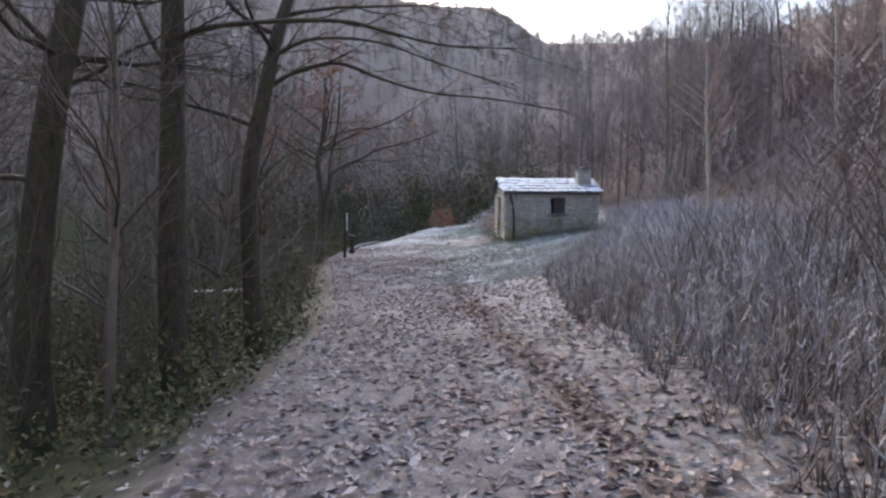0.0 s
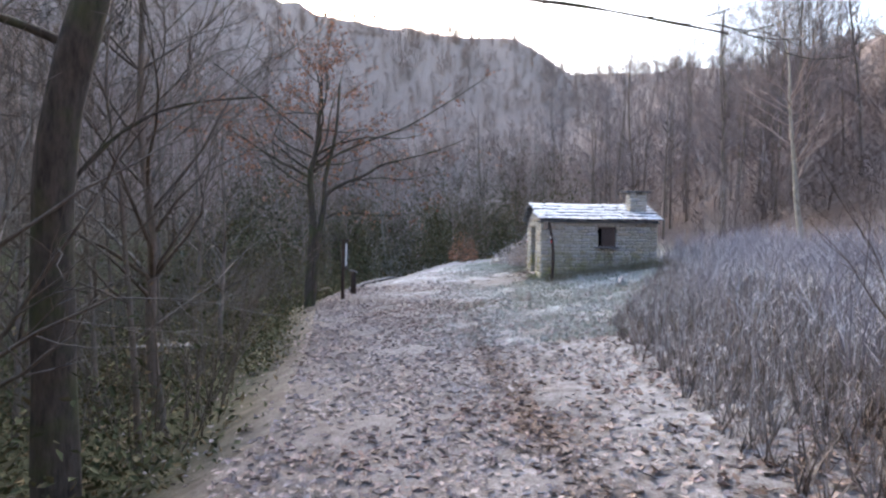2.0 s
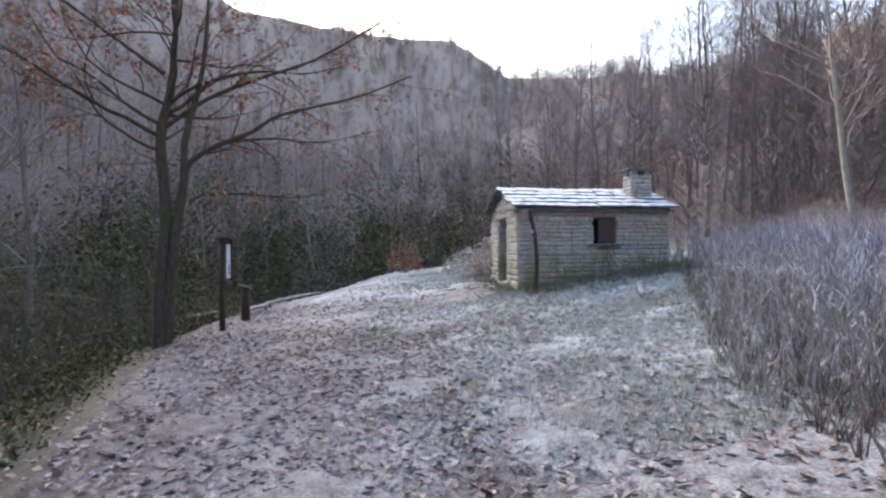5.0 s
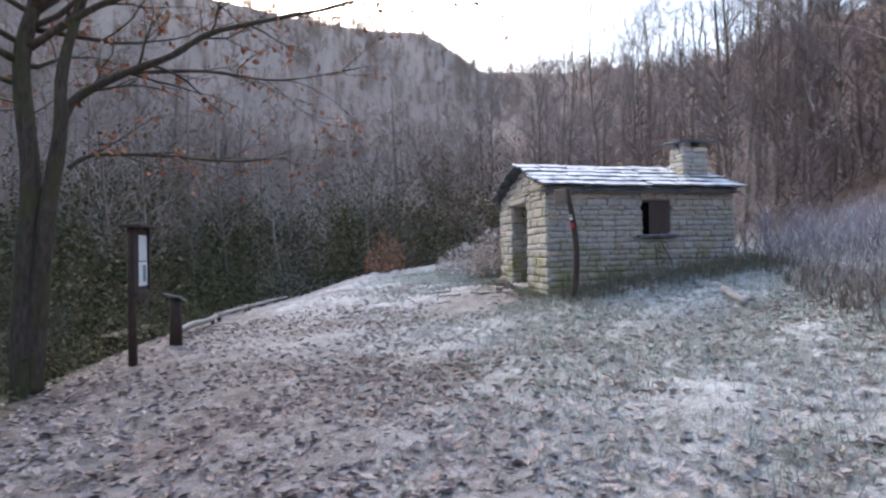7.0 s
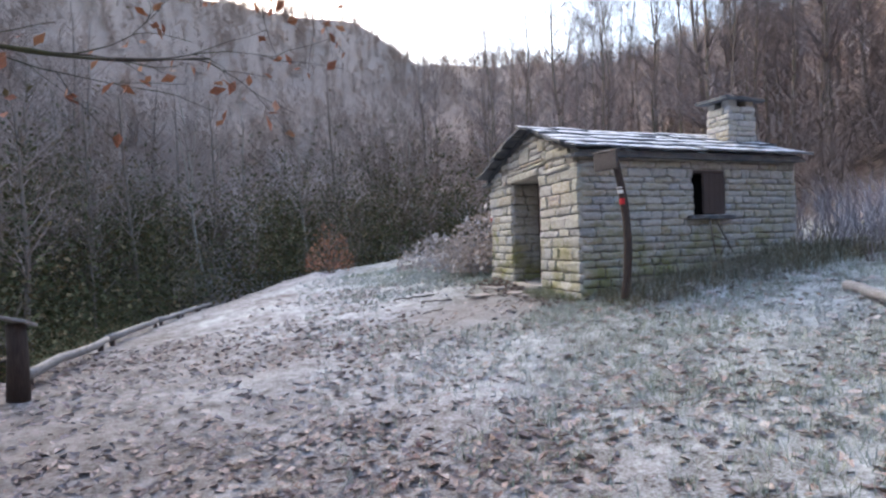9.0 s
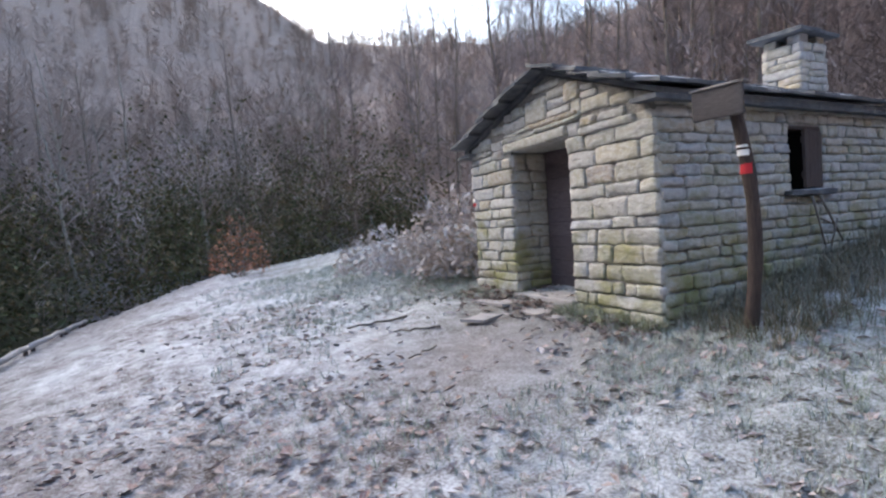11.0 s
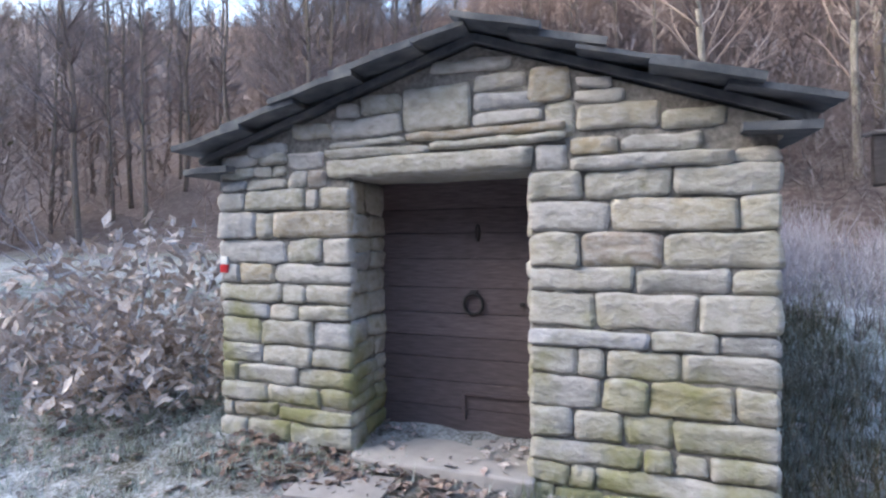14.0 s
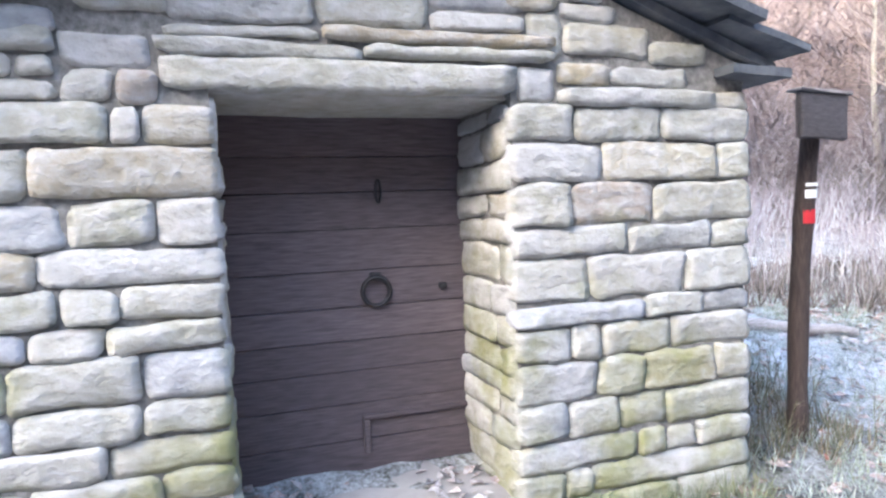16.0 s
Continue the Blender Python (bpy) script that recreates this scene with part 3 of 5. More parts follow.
# reveals of the doorway
free_rows(wall_w, (WX + CORE, DOOR_L + CORE, 0.0), X, -Y, 0.0, DOOR_X - WX + 0.02, WALL_LOW + 0.3, DOOR_TOP - 0.02, rng, 0.10, 0.19)
free_rows(wall_w, (DOOR_X + 0.04, DOOR_R - CORE, 0.0), -X, Y, 0.0, DOOR_X - WX + 0.018, WALL_LOW + 0.3, DOOR_TOP - 0.02, rng, 0.10, 0.19)
# the other walls
free_rows(wall_s, (WX + 0.03, s_y, 0.0), X, -Y, 0.0, EX - WX - 0.03, -0.55, 1.86, rng, 0.08, 0.18, None, [(WIN_A - WX - 0.03, WIN_B - WX - 0.03, WIN_LO, WIN_HI)])
free_rows(wall_n, (EX, n_y, 0.0), -X, Y, 0.0, EX - WX - 0.03, -0.55, 1.86, rng, 0.15, 0.26)
free_rows(wall_e, (EX - CORE, SY, 0.0), Y, X, 0.0, NY - SY, -0.5, 2.5, rng, 0.15, 0.26, lambda z: (NY - SY - gable(z)[1] + 0.0, NY - SY - gable(z)[0]))


# roof: a deck under two slopes of overlapping split-stone slabs
def slope_frame(side):
    """The pose of a slope: x along the ridge, y down the slope, z out of it; and its length."""
    dy = (EAVE_S - RIDGE_Y) if side == "s" else (EAVE_N - RIDGE_Y)
    down = Vector((0, dy, EAVE_Z - RIDGE_Z))
    ln = down.length
    down.normalize()
    along = X if side == "n" else -X
    out = along.cross(down)
    m = Matrix((along, down, out)).transposed().to_4x4()
    m.translation = Vector((4.24 if side == "n" else 8.62, RIDGE_Y, RIDGE_Z))
    return m, ln


def slab_mesh(w, d, t, rng):
    b = Buf()
    nx, ny = max(3, int(w / 0.16)), 3
    seed = Vector((rng.uniform(0, 99), rng.uniform(0, 99), 0))
    top, low = [], []
    for j in range(ny + 1):
        for i in range(nx + 1):
            u, v = w * i / nx, d * j / ny
            e = i in (0, nx) or j in (0, ny)
            ju = noise.noise(seed + Vector((u * 5, v * 5, 1))) * (0.035 if e else 0.0)
            jv = noise.noise(seed + Vector((u * 5, v * 5, 9))) * (0.045 if e else 0.0)
            up = noise.noise(seed + Vector((u * 4, v * 4, 3))) * 0.012
            top.append((u + ju, v + jv, t + up - (0.012 if e else 0)))
            low.append((u + ju * 0.8, v + jv * 0.8, up))
    n = len(top)
    b.v = top + low
    for j in range(ny):
        for i in range(nx):
            a = j * (nx + 1) + i
            q = (a, a + 1, a + nx + 2, a + nx + 1)
            b.f += [q, tuple(k + n for k in q[::-1])]
    ring = [i for i in range(nx + 1)] + [(j + 1) * (nx + 1) - 1 for j in range(1, ny + 1)] + \
           [ny * (nx + 1) + i for i in range(nx - 1, -1, -1)] + [j * (nx + 1) for j in range(ny - 1, 0, -1)]
    for k in range(len(ring)):
        p, q = ring[k], ring[(k + 1) % len(ring)]
        b.f.append((q, p, p + n, q + n))
    return b.mesh("slab", SLATE, False)


rng = random.Random(5)
roof = thing("roof")
roof.parent = hut
for side in "sn":
    m, ln = slope_frame(side)
    deck = Buf()
    deck.box((0.16, 0.0, -0.050), (4.22, ln - 0.03, -0.004), m)
    part("deck", deck, SLATE, roof, smooth=False)
    rows_n = 5
    pitch = ln / rows_n
    for r in range(rows_n):
        u = rng.uniform(-0.04, 0.02)
        while u < 4.33:
            w = rng.uniform(0.45, 0.95)
            if 4.37 - u - w < 0.3:
                w = 4.37 - u + rng.uniform(-0.03, 0.05)
            t = rng.uniform(0.035, 0.055)
            me = slab_mesh(w - 0.012, pitch + 0.16, t, rng)
            # each slab rests on the row below it
            part("slab", me, SLATE, roof, "", m @ pose(u, r * pitch - (0.12 if r else (0.10 if side == "s" else -0.02)), 0.0, 5.0 + rng.uniform(-0.6, 0.6), rng.uniform(-0.6, 0.6), rng.uniform(-1.5, 1.5)))
            u += w
# the flat corbel stones under the eaves
for k, (x, w) in enumerate(((4.32, 0.78), (5.1, 0.85), (5.95, 0.8), (6.75, 0.9), (7.65, 0.9))):
    part("eave_stone", slab_mesh(w - 0.01, 0.34, 0.055, rng), SLATE, roof, "", pose(x, EAVE_S + 0.04, 1.835, 3, 0, 0))
    part("eave_stone", slab_mesh(w - 0.01, 0.40, 0.055, rng), SLATE, roof, "", pose(x, NY - 0.16, 1.815, -3, 0, 0))

# chimney
chimney = thing("chimney")
chimney.parent = hut
CX0, CX1, CY0, CY1 = 7.70, 8.30, 2.42, 2.98
q = Buf()
q.box((CX0 + 0.03, CY0 + 0.03, 2.0), (CX1 - 0.03, CY1 - 0.03, 2.94))
part("chimney_body", q, MORTAR, chimney, smooth=False)
for o, U, N, w in (((CX0 + 0.03, CY1, 0), -Y, -X, CY1 - CY0), ((CX0, CY0 + 0.03, 0), X, -Y, CX1 - CX0), ((CX1 - 0.03, CY0, 0), Y, X, CY1 - CY0), ((CX1, CY1 - 0.03, 0), -X, Y, CX1 - CX0)):
    free_rows(chimney, o, U, N, 0.0, w, 2.12, 2.94, rng, 0.08, 0.14, proud=0.025)
for x, y in ((CX0 + 0.02, CY0 + 0.02), (CX1 - 0.20, CY0 + 0.02), (CX0 + 0.02, CY1 - 0.2), (CX1 - 0.20, CY1 - 0.2)):
    part("cap_stone", bevelled((x, y, 2.93), (x + 0.18, y + 0.18, 3.06), 0.015, 0.008, int(x * 100)), STONE, chimney)
part("chimney_cap", slab_mesh(0.86, 0.80, 0.06, rng), SLATE, chimney, "frosted stone chimney cap", pose(CX0 - 0.13, CY0 - 0.12, 3.055, 2, 1, 2))

# door leaf of level planks
door = thing("door")
door.parent = hut
rng = random.Random(21)
z = -0.12
heights = [0.17, 0.195, 0.175, 0.16, 0.175, 0.19, 0.215, 0.19, 0.18, 0.25]
for i, h in enumerate(heights):
    part("plank", bevelled((DOOR_X + rng.uniform(0, 0.007), DOOR_R - 0.04, z + 0.0022), (DOOR_X + 0.045, DOOR_L + 0.06, z + h - 0.0022), 0.003, 0.001, i), DOOR_WOOD, door, smooth=False)
    z += h
# added black sheet: darkness between the planks, put in as colour
q = Buf()
q.box((DOOR_X + 0.04, DOOR_R - 0.05, -0.13), (DOOR_X + 0.07, DOOR_L + 0.07, z + 0.02))
part("door_back", q, BLACK, door, smooth=False)
ring = Buf()
c = Vector((DOOR_X - 0.018, 3.625, 0.83))
ring.tube([c + Vector((-0.004 * math.sin(a), 0.072 * math.cos(a), 0.075 * math.sin(a))) for a in [2 * math.pi * k / 24 for k in range(25)]], [0.012] * 25, 8, False)
part("door_ring", ring, IRON, door, "dark iron ring handle")
part("ring_plate", bevelled((DOOR_X - 0.012, 3.595, 0.885), (DOOR_X + 0.004, 3.655, 0.93), 0.004), IRON, door, "iron ring plate")
slot = Buf()
slot.tube([(DOOR_X - 0.008, 3.59 + 0.014 * math.cos(a), 1.35 + 0.06 * math.sin(a)) for a in [2 * math.pi * k / 16 for k in range(17)]], [0.006] * 17, 6, False)
part("keyhole_plate", slot, IRON, door, "slim iron keyhole ring")
part("hatch_batten", bevelled((DOOR_X - 0.022, 3.13, 0.155), (DOOR_X + 0.004, 3.72, 0.182), 0.005, 0.001), DOOR_WOOD, door, "low wooden hatch batten")
part("hatch_post", bevelled((DOOR_X - 0.022, 3.69, -0.02), (DOOR_X + 0.004, 3.72, 0.155), 0.005, 0.001), DOOR_WOOD, door)
part("latch", bevelled((DOOR_X - 0.02, 3.24, 0.82), (DOOR_X + 0.004, 3.28, 0.85), 0.006), IRON, door, "small iron latch")
lintel_in = part("inner_lintel", bevelled((WX + 0.06, DOOR_R - 0.03, DOOR_TOP - 0.012), (DOOR_X + 0.08, DOOR_L + 0.03, DOOR_TOP + 0.06), 0.012, 0.006, 3, 3), STONE, hut, "rough stone soffit over the door")
part("door_sill", bevelled((4.34, DOOR_R - 0.03, -0.36), (DOOR_X + 0.05, DOOR_L + 0.01, -0.135), 0.02, 0.012, 9, 3), SILL, hut, "worn grey stone door sill")

# shuttered window
window = thing("window")
window.parent = hut
# added black sheet in place of the dark interior behind the shutter
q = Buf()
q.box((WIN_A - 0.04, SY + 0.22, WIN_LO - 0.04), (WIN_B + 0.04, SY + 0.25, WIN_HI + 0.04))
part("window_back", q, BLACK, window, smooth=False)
# the shutter hangs a little open on its eastern edge
swing = Matrix.Translation((WIN_B - 0.01, SY + 0.03, 0)) @ Matrix.Rotation(radians(13), 4, "Z") @ Matrix.Translation((0.01 - WIN_B, -SY - 0.03, 0))
for i in range(4):
    a = WIN_A + 0.07 + i * 0.13
    part("shutter_board", bevelled((a, SY, WIN_LO + 0.012 + 0.006 * (i % 2)), (a + 0.128, SY + 0.035, WIN_HI - 0.008), 0.005, 0.001, i), SHUTTER_WOOD, window, m=swing, smooth=False)
for z in (WIN_LO + 0.12, WIN_HI - 0.16):
    part("shutter_batten", bevelled((WIN_A + 0.09, SY + 0.036, z), (WIN_B - 0.03, SY + 0.058, z + 0.07), 0.004, 0.001, 8), SHUTTER_WOOD, window, m=swing, smooth=False)
part("window_sill", bevelled((WIN_A - 0.14, SY - 0.10, WIN_LO - 0.07), (WIN_B + 0.12, SY + 0.12, WIN_LO - 0.005), 0.012, 0.006, 4, 3), SLATE, window, "dark stone window sill")
part("window_lintel", bevelled((WIN_A - 0.06, SY + 0.02, WIN_HI), (WIN_B + 0.06, SY + 0.2, WIN_HI + 0.05), 0.01, 0.004, 5), SHUTTER_WOOD, window)
q = Buf()
for a, b, w in (((6.80, 1.90, 0.88), (6.78, 1.76, 0.30), 0.012), ((6.90, 1.88, 0.88), (7.12, 1.78, 0.35), 0.014), ((6.80, 1.82, 0.62), (7.08, 1.80, 0.52), 0.011), ((7.10, 1.82, 0.60), (6.84, 1.74, 0.30), 0.011)):
    q.tube([a, b], [w, w * 0.7], 5)
tagged(new("dry_stalks", q.mesh("dry_stalks", TWIG)), "dry brown stalks leaning below the window sill", "plant")
# waymark on the corner of the hut
for nm, mat, z0, z1 in (("white_mark", WHITE_PAINT, 1.13, 1.19), ("red_mark", RED_PAINT, 1.07, 1.13)):
    part(nm, bevelled((WX - 0.014, NY - 0.085, z0), (WX + 0.012, NY - 0.015, z1), 0.003), mat, hut, "white painted trail mark" if mat is WHITE_PAINT else "red painted trail mark")


# the hut's long walls do not stand square to its front: they lean away northwards
def out_of_square(ob, above):
    here = above @ ob.matrix_basis
    if ob.type == "MESH":
        slant = Matrix(((1.085, 0, 0, -0.085 * WX), (0.095, 1, 0, -0.095 * WX), (0, 0, 1, 0), (0, 0, 0, 1)))
        ob.data.transform(here.inverted() @ slant @ here)
    for child in ob.children:
        out_of_square(child, here)


for child in hut.children:
    out_of_square(child, Matrix.Identity(4))


# ---- posts, board and logs ----
def signpost():
    o = thing("signpost", (4.74, 1.10, 0.0), "dark bowed wooden signpost with trail marks", "signpost")
    base = ground_z(4.74, 1.10) - 0.15
    b = Buf()
    pts = [(-0.03 + 0.10 * math.sin(math.pi * k / 9) - 0.012 * k, 0.05 - 0.07 * math.sin(math.pi * k / 9), base + (1.85 - base) * k / 9) for k in range(10)]
    b.tube(pts, [0.060 - 0.001 * k + 0.004 * math.sin(k * 2.3) for k in range(10)], 12)
    part("post", b, POST_WOOD, o)
    part("sign_board", bevelled((-0.02, -0.18, -0.12), (0.02, 0.26, 0.13), 0.010, 0.004, 2, 2), SIGN_WOOD, o, "weathered grey wooden sign board", pose(-0.215, 0.05, 1.68, 0, 0, 10))
    part("sign_roof", bevelled((-0.035, -0.20, 0.132), (0.06, 0.28, 0.148), 0.005, 0.002, 4, 2), LOG_WOOD, o, "frosted little plank roof", pose(-0.215, 0.05, 1.68, 0, 0, 10))
    for nm, mat, z, h in (("white_tag", WHITE_PAINT, 1.23, 0.05), ("white_band", WHITE_PAINT, 1.30, 0.02), ("red_mark", RED_PAINT, 1.08, 0.085)):
        b = Buf()
        t = (z + h / 2 - base) / (1.85 - base) * 9
        k = int(t)
        c = Vector(pts[k]).lerp(Vector(pts[k + 1]), t - k)
        n = 14
        vs, fs = [], []
        for i in range(n + 1):
            a = math.pi * (0.72 + 0.66 * i / n)
            for zz in (z, z + h):
                vs.append((c.x + 0.0605 * math.cos(a), c.y + 0.0605 * math.sin(a), zz))
        for i in range(n):
            fs.append((2 * i, 2 * i + 2, 2 * i + 3, 2 * i + 1))
        b.add(vs, fs)
        part(nm, b, mat, o, "red painted trail mark" if mat is RED_PAINT else "white painted tag")


signpost()


def info_board():
    x, y = -2.38, -0.87
    g = ground_z(x, y) - 0.1
    o = thing("information_board", (x, y, 0), "dark wooden information board with pale posters", "sign")
    b = Buf()
    b.tube([(0, 0, g), (0.005, 0, 0.2), (0, 0, 1.08)], [0.058, 0.052, 0.05], 10)
    part("post", b, POST_WOOD, o)
    part("panel", bevelled((0.02, -0.06, 0.20), (0.06, 0.44, 1.06), 0.006), POST_WOOD, o)
    part("frame_bar", bevelled((0.0, 0.42, 0.16), (0.09, 0.48, 1.08), 0.008), POST_WOOD, o)
    part("frame_bar", bevelled((0.0, -0.05, 0.14), (0.09, 0.42, 0.21), 0.008), POST_WOOD, o)
    part("board_roof", bevelled((-0.12, -0.12, 1.08), (0.18, 0.54, 1.12), 0.008), POST_WOOD, o, "small plank roof with frost")
    part("poster", bevelled((0.062, 0.09, 0.62), (0.068, 0.38, 0.98), 0.001), PAPER, o, "pale blue-white poster")
    p = part("poster", bevelled((0.062, 0.08, 0.27), (0.068, 0.39, 0.605), 0.001), PAPER, o, "pale map poster")
    part("map_print", bevelled((0.069, 0.22, 0.33), (0.072, 0.33, 0.56), 0.001), PRINT, p, "green printed strip")


info_board()


def low_post():
    x, y = -2.31, 0.74
    g = ground_z(x, y) - 0.08
    o = thing("low_post", (x, y, 0), "short dark wooden post with slanted frosted plaque", "post")
    b = Buf()
    b.tube([(0, 0, g), (0.01, 0, -0.35), (0, 0, -0.03)], [0.105, 0.09, 0.085], 12)
    part("post", b, POST_WOOD, o)
    part("plaque", bevelled((-0.14, -0.17, -0.015), (0.14, 0.17, 0.015), 0.006), LOG_WOOD, o, "frost-whitened slanted plaque", pose(0, 0, 0.0, -14, 14, 0))


low_post()


def log_rail():
    r = random.Random(8)
    y = 1.3
    first = None
    while y < 19.5:
        ln = min(r.uniform(3.0, 4.2), 19.9 - y)
        o = thing("border_log", (0, 0, 0), "frosted pale log edging the path", "log", "logs along the path edge")
        b = Buf()
        pts = []
        for k in range(6):
            yy = y + ln * k / 5
            xx = edge_x(yy) + 0.42 + 0.03 * math.sin(yy * 2)
            pts.append((xx, yy, ground_z(xx, yy) + 0.15 + 0.015 * math.sin(yy * 3)))
        b.tube(pts, [0.065, 0.062, 0.06, 0.06, 0.057, 0.052], 9)
        part("log", b, LOG_WOOD, o)
        for yy in (y + 0.3, y + ln - 0.3):
            xx = float(edge_x(yy)) + 0.42
            q = Buf()
            g = ground_z(xx, yy)
            q.tube([(xx, yy, g - 0.15), (xx, yy, g + 0.10)], [0.045, 0.045], 7)
            part("peg", q, POST_WOOD, o)
        y += ln + 0.05


log_rail()


def bench(x, y, turn, length, label, frosted):
    """A plank bench on two log blocks, on the bank below the path."""
    o = thing("bench", (x, y, ground_z(x, y)), label, "bench", "benches on the bank")
    o.matrix_basis = o.matrix_basis @ Matrix.Rotation(radians(turn), 4, "Z")
    for k, d in enumerate((-0.155, 0.0, 0.155)):
        part("seat_plank", bevelled((-length / 2, d - 0.07, 0.46), (length / 2, d + 0.07, 0.51), 0.01, 0.005, k, 1), LOG_WOOD if frosted else POST_WOOD, o)
    for u in (-length * 0.36, length * 0.36):
        leg = Buf()
        leg.tube([(u, 0, -0.2), (u, 0, 0.2), (u, 0, 0.46)], [0.13, 0.125, 0.12], 10)
        part("leg", leg, POST_WOOD, o)


bench(-5.5, -6.0, 12, 1.7, "rough plank bench with frost on top", True)
bench(-4.3, 4.2, 80, 1.8, "dark brown plank bench under the trees", False)


def lying_log(name, a, b, rad, mat, label):
    q = Buf()
    a, b = Vector(a), Vector(b)
    pts = [a.lerp(b, k / 6) + Vector((0.02 * math.sin(k * 1.7), 0.02 * math.cos(k * 2.1), 0.012 * math.sin(k * 2.9))) for k in range(7)]
    pts = [Vector((p.x, p.y, ground_z(p.x, p.y) + p.z)) for p in pts]
    q.tube(pts, [rad * (1 - 0.05 * k) for k in range(7)], 9)
    tagged(new(name, q.mesh(name, mat)), label, "log")


lying_log("fallen_log", (6.75, -0.45, 0.07), (6.35, -1.5, 0.07), 0.075, LOG_WOOD, "short frosted log lying in the grass")
lying_log("fallen_branch", (3.05, 3.9, 0.02), (2.55, 4.2, 0.02), 0.014, TWIG, "thin dead branch on bare ground")
lying_log("fallen_branch", (2.7, 3.25, 0.02), (2.35, 3.1, 0.02), 0.012, TWIG, "thin dead stick on bare ground")
lying_log("fallen_branch", (2.95, 4.75, 0.02), (2.2, 4.9, 0.02), 0.018, TWIG, "dark dead branch on frosty ground")

# flat stones before the door
rng = random.Random(31)
for x, y, w, d, a in ((4.10, 4.20, 0.40, 0.58, 8), (4.08, 3.45, 0.36, 0.52, -6), (3.62, 3.65, 0.42, 0.3, 30), (4.10, 3.0, 0.3, 0.24, 5)):
    ob = new("stepping_stone", slab_mesh(w, d, 0.05, rng))
    ob.data.materials[0] = SLAB
    ob.matrix_basis = pose(x - w / 2, y - d / 2, ground_z(x, y) - 0.014, rng.uniform(-2, 2), rng.uniform(-2, 2), a)
    tagged(ob, "flat grey stepping stone before the door", "stone", "flat stones before the door")


# ---- trees ----
def grow(buf, twigs, p, d, length, r, depth, rng, kids=4, segs=5, wob=0.16, lift=0.05, thin=0.62, spread_a=0.9, leaves=None, leaf_at=1, leaf_n=3, minr=0.004, floor=None):
    pts, rad = [p.copy()], [r]
    step = length / segs
    for i in range(segs):
        d = (d + Vector((rng.gauss(0, wob), rng.gauss(0, wob), rng.gauss(0, wob * 0.7) + lift))).normalized()
        p = p + d * step
        if floor is not None and p.z < floor + 0.2 and d.z < 0.05:
            d = Vector((d.x, d.y, 0.05)).normalized()
        pts.append(p.copy())
        rad.append(max(minr * 0.6, r * (1 - 0.62 * (i + 1) / segs)))
    (buf if r > 0.028 else twigs).tube(pts, rad, 8 if r > 0.07 else (5 if r > 0.02 else 3), r > 0.02)
    if leaves is not None and depth <= leaf_at:
        for _ in range(leaf_n):
            q = pts[rng.randrange(1, len(pts))]
            leaves.leaf(q + Vector((rng.uniform(-.08, .08), rng.uniform(-.08, .08), -rng.uniform(0, .09))), rng.uniform(0.07, 0.13), rng, 1.2)
    if depth <= 0:
        return
    for k in range(kids):
        t = rng.uniform(0.3, 1.0) if k else 1.0
        i = min(segs - 1, int(t * segs))
        q = pts[i].lerp(pts[i + 1], min(1, t * segs - i))
        axis = (pts[i + 1] - pts[i]).normalized()
        side = Vector((rng.gauss(0, 1), rng.gauss(0, 1), rng.gauss(0, 0.6)))
        side = (side - axis * side.dot(axis)).normalized()
        a = rng.uniform(0.45, 1.0) * spread_a * (0.5 if k == 0 else 1)
        dd = (axis * math.cos(a) + side * math.sin(a)).normalized()
        grow(buf, twigs, q, dd, length * thin * rng.uniform(0.75, 1.15), max(minr, rad[i] * (0.75 if k == 0 else 0.5)), depth - 1, rng, kids, max(3, segs - 1), wob, lift, thin, spread_a, leaves, leaf_at, leaf_n, minr, floor)


def trunk_line(buf, pts, rads, n=10):
    """A smooth trunk through a few points."""
    pts = [Vector(p) for p in pts]
    fine, fr = [], []
    for i in range(len(pts) - 1):
        a, b = pts[max(i - 1, 0)], pts[min(i + 2, len(pts) - 1)]
        for s in range(5):
            t = s / 5
            p0, p1 = pts[i], pts[i + 1]
            m0, m1 = (p1 - a) * 0.5, (b - p0) * 0.5
            h = (2 * t ** 3 - 3 * t ** 2 + 1) * p0 + (t ** 3 - 2 * t ** 2 + t) * m0 + (-2 * t ** 3 + 3 * t ** 2) * p1 + (t ** 3 - t ** 2) * m1
            fine.append(h)
            fr.append(rads[i] + (rads[i + 1] - rads[i]) * t + 0.004 * math.sin(len(fine) * 1.9))
    fine.append(pts[-1])
    fr.append(rads[-1])
    buf.tube(fine, fr, n)
    return fine, fr


